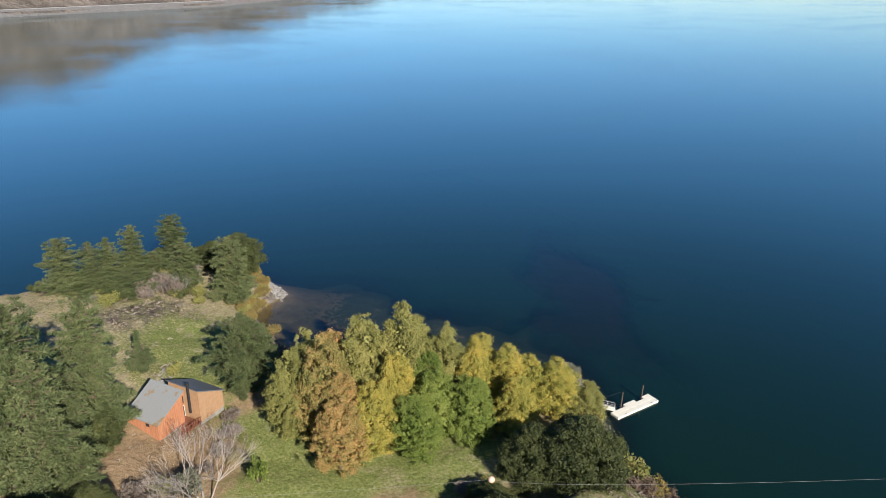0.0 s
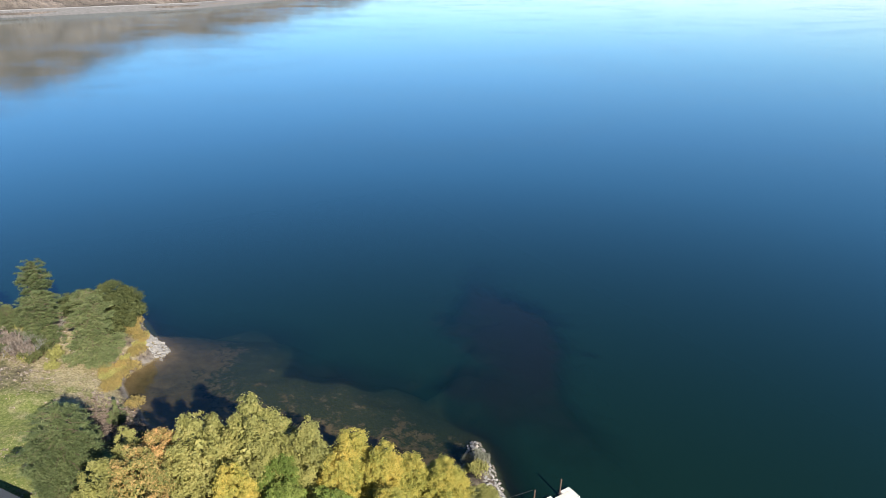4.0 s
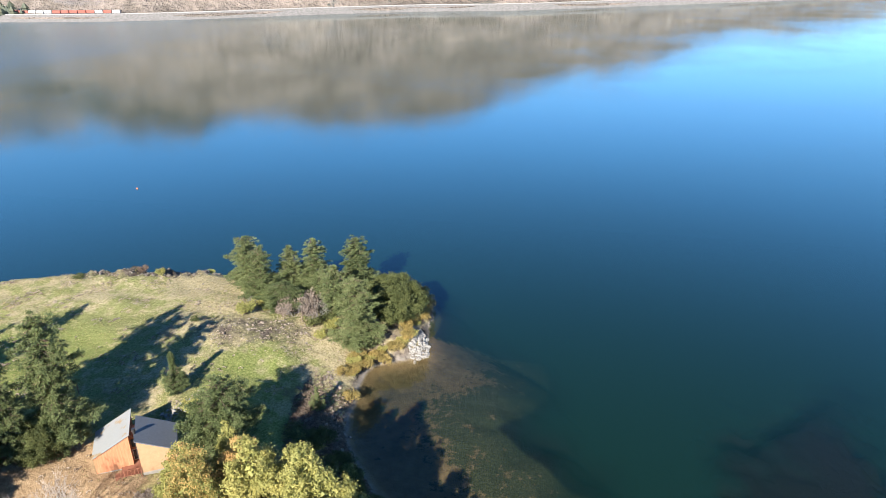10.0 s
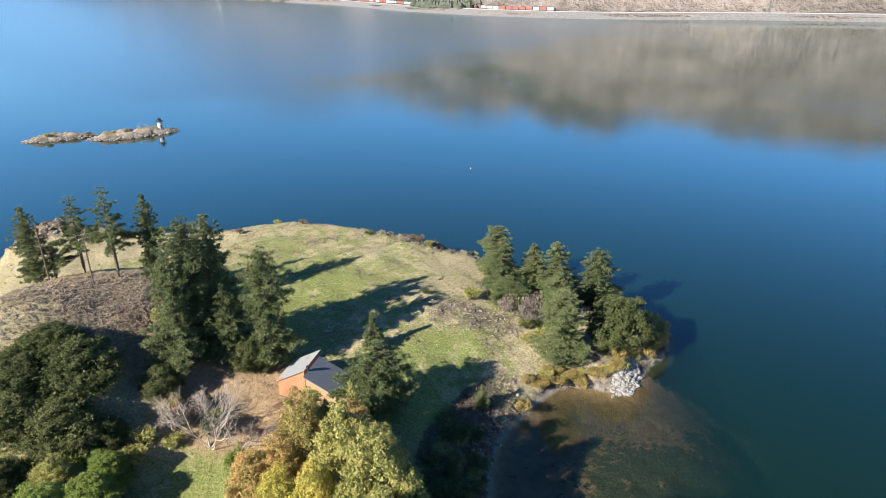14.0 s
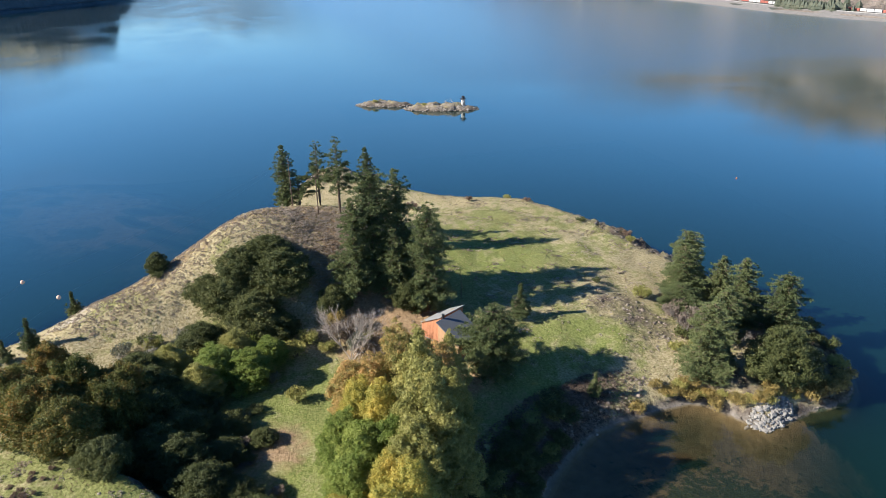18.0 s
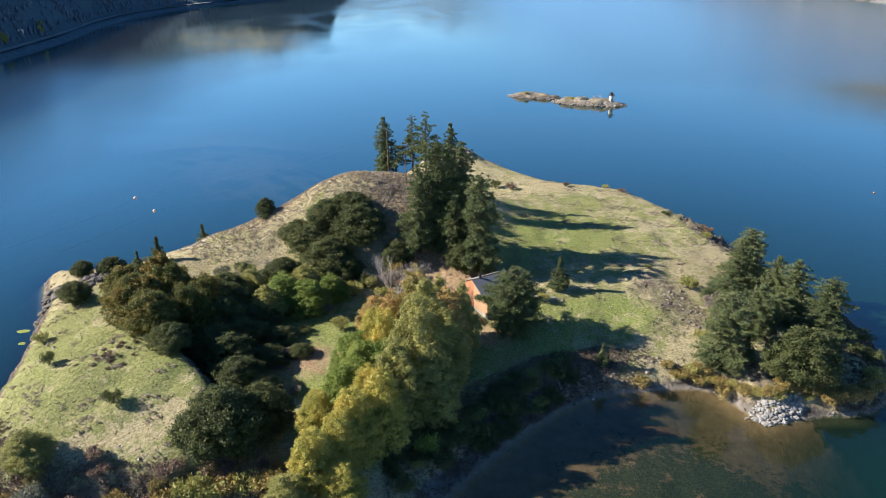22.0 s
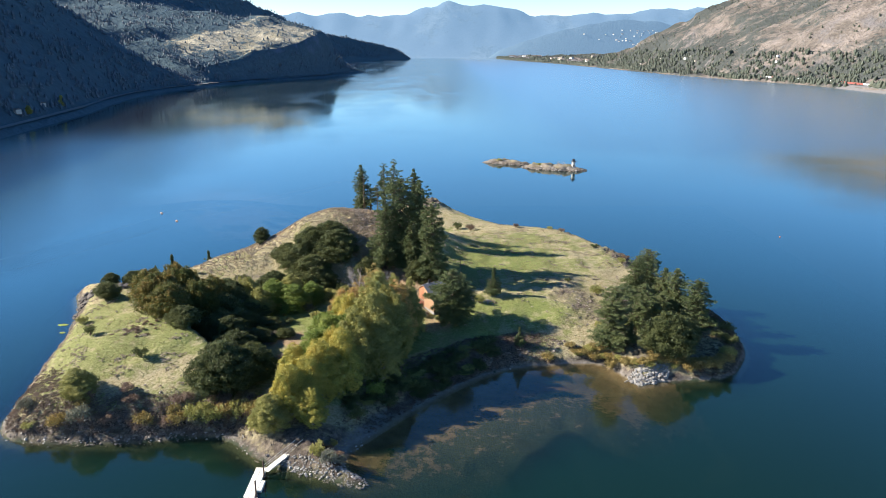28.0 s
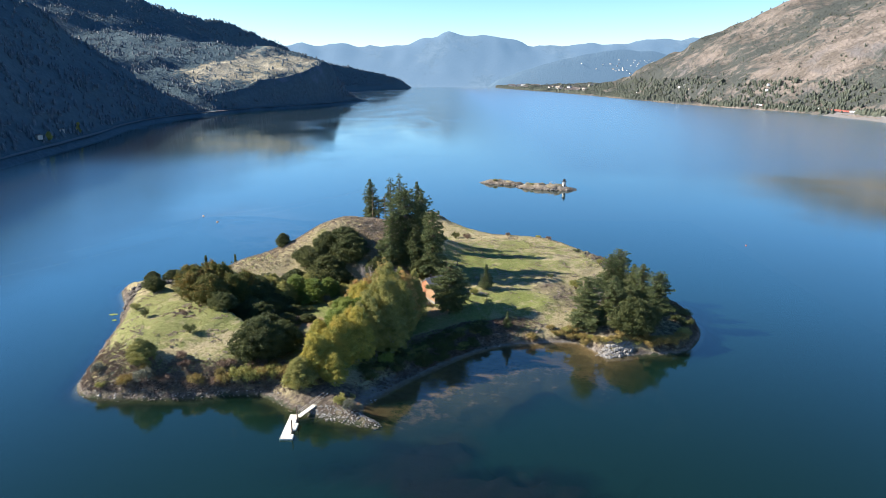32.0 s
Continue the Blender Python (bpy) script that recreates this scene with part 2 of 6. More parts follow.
def water_material():
    """Murky water: clear over the shallows, teal where it is deep, with a smooth reflecting skin."""
    n = Nodes("water")
    n.tree.nodes.remove(n.shader)
    ripple = n.add("Bump", Height=n.noise(0.55, 5, 0.6, distort=0.4), Strength=0.09, Distance=0.2).outputs[0]
    patches = n.noise(0.009, 2, 0.5, stretch=(1.0, 0.4, 1.0), distort=1.5)
    patches = n.math("MULTIPLY_ADD", n.math("SUBTRACT", n.noise(0.022, 5, 0.65, stretch=(0.45, 1.0, 1.0), distort=1.2), 0.5), 0.6, patches)
    rough = n.ramp(patches, (0.38, 0.04), (0.68, 0.14))
    where = n.add("SeparateXYZ", Vector=n.place())
    lee = n.math("MULTIPLY_ADD", n.math("ADD", where.outputs["X"], n.math("MULTIPLY", n.noise(0.006, 4, 0.6, distort=0.8), 260.0)), -0.008, 0.55)
    rough = n.math("MAXIMUM", rough, n.math("MULTIPLY", n.math("MULTIPLY", lee, n.math("MULTIPLY_ADD", where.outputs["Y"], -0.0035, 2.9)), 0.2))
    breeze = n.math("MULTIPLY_ADD", n.math("ADD", where.outputs["Y"], n.math("MULTIPLY", n.noise(0.008, 4, 0.6, distort=0.8), 240.0)), 0.005, -2.25)
    breeze = n.math("MULTIPLY", breeze, n.math("MULTIPLY_ADD", where.outputs["X"], 0.006, 0.3))
    rough = n.math("MAXIMUM", rough, n.math("MULTIPLY", breeze, 0.24))
    murk = n.add("BsdfDiffuse", Color=n.mix(n.noise(0.006, 3), (0.0037, 0.0158, 0.0122), (0.0046, 0.0190, 0.0118)))
    clear = n.add("BsdfTransparent", Color=(0.93, 0.89, 0.80, 1))
    body = n.add("MixShader", Fac=n.attribute("murk"))
    skin = n.add("BsdfGlossy", Color=(0.92, 0.99, 1.0, 1), Roughness=rough, Normal=ripple)
    facing = n.add("LayerWeight", Blend=0.5, Normal=ripple).outputs["Facing"]
    gloss = n.math("MULTIPLY_ADD", n.math("POWER", facing, 4.0), 0.97, 0.02)
    whole = n.add("MixShader", Fac=gloss)
    for a, b in ((clear, body.inputs[1]), (murk, body.inputs[2]), (body, whole.inputs[1]), (skin, whole.inputs[2])):
        n.tree.links.new(a.outputs[0], b)
    n.tree.links.new(whole.outputs[0], n.out.inputs["Surface"])
    return n.material


def hill_material(name, grass, scrub, cliff, relief=1.0):
    """Far slopes: dry grass, scrub in the gullies and bare rock where it is steep."""
    n = Nodes(name)
    big, mid, fine = n.noise(0.006, 6, 0.62), n.noise(0.03, 5, 0.65), n.noise(0.12, 4, 0.7)
    mask = n.math("MULTIPLY_ADD", n.math("SUBTRACT", n.math("ADD", n.math("ADD", n.math("MULTIPLY", big, 1.0), n.math("MULTIPLY", mid, 1.0)), n.math("ADD", n.math("MULTIPLY", fine, 0.4), n.attribute("wood"))), 1.52), 6.0, 0.0)
    field = n.mix(n.ramp(n.noise(0.013, 6, 0.7, distort=0.6), (0.42, 0.0), (0.58, 1.0)), grass, (grass[0] * 0.60, grass[1] * 0.61, grass[2] * 0.60))
    lit = n.mix(n.ramp(fine, (0.3, 0.0), (0.7, 1.0)), n.mix(1.0, field, (0.72, 0.72, 0.72), "MULTIPLY"), n.mix(1.0, field, (1.22, 1.2, 1.16), "MULTIPLY"))
    dark = n.mix(fine, tuple(c * 0.6 for c in scrub), tuple(c * 1.4 for c in scrub))
    steep = n.math("MULTIPLY_ADD", n.math("ADD", n.attribute("steep"), n.math("MULTIPLY", n.math("SUBTRACT", mid, 0.5), 1.2)), 3.0, -1.2)
    colour = n.mix(mask, n.mix(steep, lit, n.mix(fine, tuple(c * 0.7 for c in cliff), tuple(c * 1.3 for c in cliff))), dark)
    n.bump(n.math("ADD", mid, n.math("MULTIPLY", fine, 0.4)), relief, 6.0)
    return n.done(colour, 0.95, 0.0, 0.05)


GROUND, WATER = ground_material(), water_material()
BARK = plain("bark", (0.14, 0.10, 0.075), 0.9, 0, 2.0, 0.4, 0.6)
GREY_BARK = plain("grey bark", (0.33, 0.29, 0.26), 0.9, 0, 2.0, 0.3, 0.4)
NEEDLES = foliage("pine needles", (0.06, 0.082, 0.035), (0.115, 0.145, 0.058), (0.205, 0.225, 0.098), glow=0.25)
OAK_LEAF = foliage("oak leaves", (0.045, 0.06, 0.023), (0.088, 0.105, 0.038), (0.155, 0.16, 0.056), glow=0.32)
RUSSET_LEAF = foliage("russet leaves", (0.055, 0.078, 0.022), (0.125, 0.13, 0.034), (0.33, 0.18, 0.045), glow=0.3)
GOLD_LEAF = foliage("golden leaves", (0.19, 0.215, 0.05), (0.40, 0.365, 0.085), (0.62, 0.455, 0.105), glow=0.28)
ORANGE_LEAF = foliage("orange leaves", (0.15, 0.18, 0.055), (0.37, 0.29, 0.10), (0.56, 0.33, 0.14), glow=0.28, spread=0.8)
OLIVE_LEAF = foliage("olive leaves", (0.16, 0.17, 0.055), (0.285, 0.28, 0.088), (0.43, 0.385, 0.135), glow=0.28, spread=0.35)
LIME_LEAF = foliage("lime leaves", (0.095, 0.14, 0.026), (0.19, 0.25, 0.055), (0.34, 0.37, 0.095), glow=0.3)
GREY_LEAF = foliage("grey-green leaves", (0.10, 0.11, 0.08), (0.17, 0.175, 0.13), (0.24, 0.24, 0.18), glow=0.25)
STRAW = foliage("dry grass", (0.24, 0.20, 0.10), (0.36, 0.31, 0.16), (0.48, 0.41, 0.24), glow=0.3)
BLADE = foliage("green grass", (0.15, 0.17, 0.055), (0.245, 0.255, 0.095), (0.36, 0.35, 0.16), glow=0.25)
RUST_LEAF = foliage("rusty leaves", (0.15, 0.135, 0.05), (0.27, 0.21, 0.075), (0.40, 0.28, 0.09), glow=0.25)
TWIG_LEAF = foliage("bare twigs", (0.13, 0.105, 0.09), (0.22, 0.18, 0.15), (0.31, 0.26, 0.215), glow=0.2)
RED_LEAF = foliage("red leaves", (0.12, 0.085, 0.062), (0.19, 0.135, 0.10), (0.265, 0.19, 0.14), glow=0.3)
PALE_STONE = plain("pale stone", (0.23, 0.22, 0.205), 0.9, 0, 1.2, 0.3, 0.7)
DARK_STONE = plain("dark stone", (0.12, 0.105, 0.092), 0.9, 0, 1.2, 0.45, 0.7)
BROWN_STONE = plain("brown stone", (0.21, 0.175, 0.14), 0.9, 0, 1.2, 0.4, 0.7)

# ---- the lie of the land ----
# shoreline, anticlockwise from the spit: x, y, width over which the bank rises
SHORE = np.concatenate([np.array((
    (-15, 99.5, 4), (-19, 107, 6), (-12, 118.5, 9), (-2, 130.5, 9), (7, 139.5, 7), (16, 145.5, 6), (28, 148, 5), (38, 148, 4),
    (42, 142, 4), (46, 138, 5), (55, 139.5, 5), (65, 140.5, 5), (72, 147.5, 4), (77.5, 160, 3), (78, 178, 3),
    (70, 193, 2), (66, 206, 1.3), (63, 219, 1.3)), float), np.array(((56, 236, 1.5), (47, 255, 1.6), (33, 268, 2.5), (20, 285, 3), (7, 305, 4), (-9, 314, 4), (-24, 303, 5), (-33, 280, 7), (-45, 261, 8),
    (-62, 244, 9), (-80, 226, 8), (-98, 209, 7), (-116, 203, 4), (-107, 182, 3), (-101, 166, 2.5), (-97, 150, 3), (-94, 132, 4.5),
    (-88, 115, 4), (-64, 113, 3.4), (-46, 115, 3.6), (-33, 106, 4.5)), float)])


def spline(points, steps):
    """A closed Catmull-Rom curve through the points."""
    a, b, c, d = (np.roll(points, k, 0)[:, None] for k in (1, 0, -1, -2))
    u = np.linspace(0, 1, steps, endpoint=False)[None, :, None]
    curve = 0.5 * (2 * b + (c - a) * u + (2 * a - 5 * b + 4 * c - d) * u**2 + (3 * b - a - 3 * c + d) * u**3)
    return curve.reshape(-1, points.shape[1])


COAST = spline(SHORE, 8)


def shore_distance(x, y):
    """Metres inside (+) or outside (-) the shoreline, and the bank's width there."""
    p = np.stack([np.ravel(x), np.ravel(y)], -1).astype(float)
    a, b = COAST, np.roll(COAST, -1, 0)
    best, width, inside = np.full(len(p), 1e9), np.zeros(len(p)), np.zeros(len(p), bool)
    for s, e in zip(a, b):
        d = e[:2] - s[:2]
        u = np.clip(((p - s[:2]) @ d) / (d @ d), 0, 1)
        off = np.hypot(*(p - s[:2] - u[:, None] * d).T)
        near = off < best
        best[near], width[near] = off[near], (s[2] + u * (e[2] - s[2]))[near]
        if s[1] != e[1]:
            across = (s[1] > p[:, 1]) != (e[1] > p[:, 1])
            inside ^= across & (p[:, 0] < s[0] + (p[:, 1] - s[1]) / (e[1] - s[1]) * d[0])
    return np.where(inside, best, -best).reshape(np.shape(x)), width.reshape(np.shape(x))


# mounds of the island: centre, half length, half width, turn in degrees, height, power
MOUNDS = (
    (30, 214, 60, 40, 68, 3.7, 5), (36, 181, 14, 6, -60, 1.0, 2), (-26, 221, 28, 23, 30, 15.2, 3), (-58, 212, 30, 14, 25, 8.0, 2.4),
    (-89.3, 149.6, 40, 20, -48, 6.4, 20), (-95, 182, 14, 10, -48, 2.6, 2), (-9, 303, 12, 9, 0, 4.5, 3), (-14, 194, 15, 12, 0, 3.0, 2), (62, 152, 16, 10, 20, 1.5, 2))


def waves(x, y, seed, size):
    """Soft uneven relief between -1 and 1 or so."""
    r = np.random.RandomState(seed)
    total = 0
    for k in range(7):
        a, f, ph = r.uniform(0, 2 * np.pi), r.uniform(0.6, 1.6) / size, r.uniform(0, 6.28, 2)
        total = total + np.sin((x * np.cos(a) + y * np.sin(a)) * f * 6.28 + ph[0] + 1.3 * np.sin((y * np.cos(a) - x * np.sin(a)) * f * 4 + ph[1]))
    return total / 3.2


def land(x, y):
    """Height of the ground over the water; the lake bed lies below zero."""
    x, y = np.asarray(x, float), np.asarray(y, float)
    d, w = shore_distance(x, y)
    top = 4.2 + 0 * x
    for cx, cy, a, b, turn, height, power in MOUNDS:
        c, s = np.cos(np.radians(turn)), np.sin(np.radians(turn))
        u, v = ((x - cx) * c + (y - cy) * s) / a, ((y - cy) * c - (x - cx) * s) / b
        rise = height * np.exp(-np.hypot(u, v) ** power)
        if power == 20:  # the table on the west side runs on south as a sloping shoulder
            step = lambda q: 1 / (1 + np.exp(np.clip(-q, -40, 40)))
            table = np.clip(2.0 + (y - 118) * 0.2, 1.2, 6.6)
            rise = np.maximum(np.minimum(rise, table), table * step((-50.5 - x) / 0.9) * step((x + 88) / 2) * step((y - 116.5) / 1.2) * step(-((x + 51.6) * 0.743 + (y - 139) * 0.669) / 0.7))
            rise = rise * (0.62 + 0.38 * step((x + 84 - 0.3 * (y - 150)) / 5))
        top = top + rise
    bay = np.exp(-(np.hypot((x - 14) / 44, (y - 120) / 32) ** 4))
    beach = (1.3 + 4.8 * np.exp(-(np.hypot(x + 12, y - 117) / 15) ** 4)) * bay * np.clip((y - 104) / 5, 0, 1)
    up = top * (1 - np.exp(-np.maximum(d - beach, 0) / w)) + 0.1 + 0.1 * np.minimum(d, beach)
    rough = np.clip(d / 6, 0, 1)
    up = up + rough * (0.22 * waves(x, y, 3, 17) + 0.1 * waves(x, y, 5, 6))
    off = np.maximum(-d, 0)
    outer = np.maximum(off - 22 - 3 * waves(x, y, 7, 14), 0)
    down = 0.12 - (1 - bay) * (0.8 * off) - bay * (0.15 * np.minimum(off, 2) + 0.026 * off + 0.14 * outer + 0.01 * outer**2)
    down = down + np.clip(off / 6, 0, 1) * (0.12 * waves(x, y, 8, 9) + 0.06 * waves(x, y, 9, 3))
    ex, ey = x, y
    x, y = x + 4 * waves(ex, ey, 16, 32) + 2.4 * waves(ex, ey, 26, 9), y + 4 * waves(ex, ey, 17, 32) + 2.4 * waves(ex, ey, 27, 9)
    shoal = np.exp(-np.hypot(((x - 9) * 0.9 - (y - 71) * 0.43) / 42, ((x - 9) * 0.43 + (y - 71) * 0.9) / 15 + 0.3 * np.sin(x / 7)) ** 5)
    x, y = ex, ey
    reef = np.exp(-np.hypot(((x + 92) * 0.81 + (y - 308) * 0.59) / 36, ((x + 92) * -0.59 + (y - 308) * 0.81) / 78) ** 4)
    down = np.maximum(down, -9 + 8.1 * shoal + 0.1 * waves(x, y, 10, 12))
    down = np.maximum(down, -9 + 6.0 * reef + 0.3 * reef * waves(x, y, 15, 20))
    down = np.maximum(down, -9 + 7.9 * np.exp(-np.hypot((x + 3 + 3 * waves(x, y, 30, 12)) / 14, (y - 87 + 3 * waves(x, y, 31, 12)) / 13) ** 4))
    return np.where(d > 0, up, np.maximum(down, -9))

def blob(x, y, cx, cy, a, b, turn=0.0, power=2.0):
    c, s = math.cos(radians(turn)), math.sin(radians(turn))
    return np.exp(-np.hypot(((x - cx) * c + (y - cy) * s) / a, ((y - cy) * c - (x - cx) * s) / b) ** power)


def give(me, **values):
    for name, value in values.items():
        me.attributes.new(name, "FLOAT", "POINT").data.foreach_set("value", np.ravel(np.clip(value, 0, 1)).astype(np.float32))


# ---- the island and the lake bed round it ----
gx, gy = np.arange(-175, 146, 1.1), np.arange(20, 366, 1.1)
X, Y = np.meshgrid(gx, gy)
Z = land(X, Y)
D, W = shore_distance(X, Y)
sx, sy = np.gradient(Z, 1.1)[1], np.gradient(Z, 1.1)[0]
SLOPE = np.hypot(sx, sy)
rocky = np.clip((SLOPE - 0.55) * 1.6, 0, 1) * (D > -1) * (W < 8)
crag = rocky * (0.5 * waves(X, Y, 11, 4.0) + 0.35 * waves(X, Y, 12, 1.9))
crag += blob(X, Y, -10, 303, 13, 10, 0, 4) * (0.8 * waves(X, Y, 22, 5) + 0.5 * waves(X, Y, 23, 2.4))
crag += 0.28 * blob(X, Y, 37, 173, 14, 6, -62, 4) * waves(X, Y, 13, 2.4)
crag += blob(X, Y, 60, 211, 17, 5, 105, 3) * (1.0 * waves(X, Y, 18, 6) + 0.6 * waves(X, Y, 19, 2.6))
Z = Z + crag * (D > 0.3)
me = mesh("ground", np.stack([X, Y, Z], -1).reshape(-1, 3), grid(len(gx), len(gy)), True)
lush = (0.75 * blob(X, Y, 15, 206, 42, 26, 68, 3) + 0.3 * blob(X, Y, 30, 214, 55, 36, 68, 4) + 0.95 * blob(X, Y, 20, 168, 22, 8, 10) + 1.0 * blob(X, Y, -22, 150, 16, 34, -10, 4)
        + 0.85 * blob(X, Y, -78, 146, 40, 28, -48, 4) + 0.9 * blob(X, Y, 3, 150, 30, 10, 25, 3) + 0.9 * blob(X, Y, -33, 148, 5, 14, 0, 4) + 0.8 * blob(X, Y, -37, 174, 12, 14) + 0.8 * blob(X, Y, -48, 168, 17, 30, 0, 4) - 0.55 * blob(X, Y, 20, 184, 14, 10) - 0.5 * blob(X, Y, 40, 250, 40, 12, -40))
soil = (1.1 * blob(X, Y, -15, 189, 15, 10, -50, 3) + 1.0 * blob(X, Y, -13, 177, 12, 10, 0, 3) + 0.9 * blob(X, Y, -17, 200, 6, 10, 0, 3) + 0.35 * blob(X, Y, 2, 151, 7, 5, 0, 3) + 0.7 * blob(X, Y, -2, 162, 4, 5, 0, 3) + 0.7 * blob(X, Y, -37, 154, 5, 6, 0, 3) + 0.5 * blob(X, Y, -44, 152, 7, 18, 0, 3) + 0.3 * blob(X, Y, 0, 158, 9, 6) + 0.55 * blob(X, Y, -21, 211, 14, 14, 0, 3) + 0.5 * blob(X, Y, -22, 229, 22, 9, 15) + 0.45 * blob(X, Y, -56, 215, 24, 10, 35)
        + 0.6 * blob(X, Y, 40, 150, 9, 4))
rock = np.maximum(rocky * 1.2, 0.62 * blob(X, Y, 37, 173, 14, 6, -62, 4))
rock = np.maximum(rock, np.clip(1 - (D - 1.0) / 2.5, 0, 1) * 0.8 * (W < 11))
rock = np.maximum(rock, 0.9 * blob(X, Y, 60, 212, 16, 5, 105, 3))
rock = np.maximum(rock, np.maximum(0.95 * blob(X, Y, 6, 140, 26, 7, 47, 4), 0.7 * blob(X, Y, -10, 303, 13, 10, 0, 4)))
rock = np.maximum(rock, 0.6 * np.clip(1 - (D - 4) / 4, 0, 1) * (X > 60) * (Y < 190))
rock = np.maximum(rock, np.maximum(0.8 * blob(X, Y, -25, 108, 15, 9, 10, 4), 0.55 * blob(X, Y, 52, 147, 18, 5, -5, 4)))
rock = np.maximum(rock, 0.6 * np.clip(1 - (D - 3) / 2.5, 0, 1) * ((X < -25) * (Y < 128) + (X < -6) * (Y < 121) > 0))
bay = np.exp(-(np.hypot((X - 14) / 44, (Y - 120) / 32) ** 4))
weed = np.where(bay > 0.3, np.clip((-D - np.interp(Y, (100, 125), (-2, 6.5))) / 25, 0, 0.48) + np.clip((-D - 24) / 6, 0, 1) + 1.0 * blob(X, Y, -5, 87, 17, 11, -20, 3) + 0.7 * blob(X, Y, -26, 99, 12, 7, 0, 3), np.clip((-D + 1) / 3, 0, 1) * 1.2)
reef = blob(X, Y, -92, 308, 36, 78, 36, 4) * (D < -3)
weed = np.clip(weed, 0, 1) * (1 - reef) + reef * (0.12 + 0.9 * np.clip(waves(X * 0.6 + Y * 0.8, (Y * 0.6 - X * 0.8) * 0.3, 28, 13) * 1.4 - 0.5 + blob(X, Y, -85, 262, 40, 22, 40), 0, 1))
pale = np.maximum(0.75 * blob(X, Y, -58, 225, 28, 4.5, 19, 3), 0.9 * blob(X, Y, -36, 230, 5, 4, 0, 3)) + 0.7 * blob(X, Y, -78, 207, 7, 5, 30, 3)
give(me, lush=lush, soil=soil, rock=rock, pale=pale, wet=np.clip((0.42 + 0.45 * np.exp(-(np.hypot(X + 12, Y - 117) / 15) ** 4) - Z) / 0.2, 0, 1), weed=weed)
tagged(part("ground", me, GROUND), "island ground of dry and green grass, bare soil and rock", "ground", kind="structure")



def on_grid(values, x, y):
    """A sheet's value between its points."""
    u, v = (np.asarray(x, float) - gx[0]) / 1.1, (np.asarray(y, float) - gy[0]) / 1.1
    i, j = np.clip(u.astype(int), 0, len(gx) - 2), np.clip(v.astype(int), 0, len(gy) - 2)
    u, v = u - i, v - j
    return (values[j, i] * (1 - u) + values[j, i + 1] * u) * (1 - v) + (values[j + 1, i] * (1 - u) + values[j + 1, i + 1] * u) * v


# ---- the river, one sheet to the horizon ----
far = np.array([-4900, -3000, -1500, -700, -350, -230])
wx = np.concatenate([far, gx[::2], [170, 230, 350, 700, 1500, 3000, 4900]])
wy = np.concatenate([[-4950, -2500, -1200, -600, -250, -80], gy[::2], [400, 460, 600, 900, 1500, 2600, 4900]])
X2, Y2 = np.meshgrid(wx, wy)
depth = np.clip(-land(X2, Y2), 0, 9)
me = mesh("water", np.stack([X2, Y2, 0 * X2], -1).reshape(-1, 3), grid(len(wx), len(wy)), True)
give(me, murk=1 - np.exp(-depth / 3.0))
tagged(part("water", me, WATER), "calm blue-green river water, clear over the shallows", "water", kind="structure")


# ---- the far shores ----
def along(s, points):
    p = np.array(points, float)
    return np.interp(s, p[:, 0], p[:, 1])


NORTH = ((-4700, 3500), (-1500, 2300), (-600, 1480), (-421, 1290), (-288, 1150), (-135, 1015), (0, 952), (201, 855), (330, 832), (457, 779), (561, 722), (650, 688), (760, 670), (910, 668), (1127, 700), (1403, 700), (1587, 650), (1826, 600), (2102, 571), (2913, 488), (3700, 345), (4176, 290), (4300, 640))
SOUTH = ((-1500, -420), (100, -330), (400, -345), (590, -375), (700, -392), (830, -415), (960, -448), (1100, -470), (1260, -465), (1440, -425), (1512, -400), (1600, -355), (1705, -305), (1760, -282), (2080, -226), (2130, -300), (2200, -420), (2600, -560), (3600, -430), (4050, -215), (4120, -190), (4180, -230), (4260, -420), (4400, -800))


def shore_land(name, edge, side, s, profile, material, label):
    """A slope that rises from a shore line, out to a distance; side is the way inland along x."""
    d = np.concatenate([[-30, -4, 0, 3, 8, 14, 22, 32, 45], 45 + 1400 * np.linspace(0.012, 1, 60) ** 1.35])
    S, DD = np.meshgrid(s, d, indexing="ij")
    E = along(S, edge)
    ease = np.clip(DD / 60, 0, 1)
    x = E + side * DD + ease * 9 * waves(S, DD, 31, 160)
    h, wood = profile(S, DD)
    steep = np.hypot(np.gradient(h, axis=1) / np.gradient(d)[None, :], 0)
    me = mesh(name, np.stack([x, S, h], -1).reshape(-1, 3), grid(len(d), len(s)), True)
    give(me, wood=wood, steep=(steep - 0.45) * 1.5)
    tagged(part(name, me, material), label, "hillside", kind="structure")
    return x, S, h, wood, d


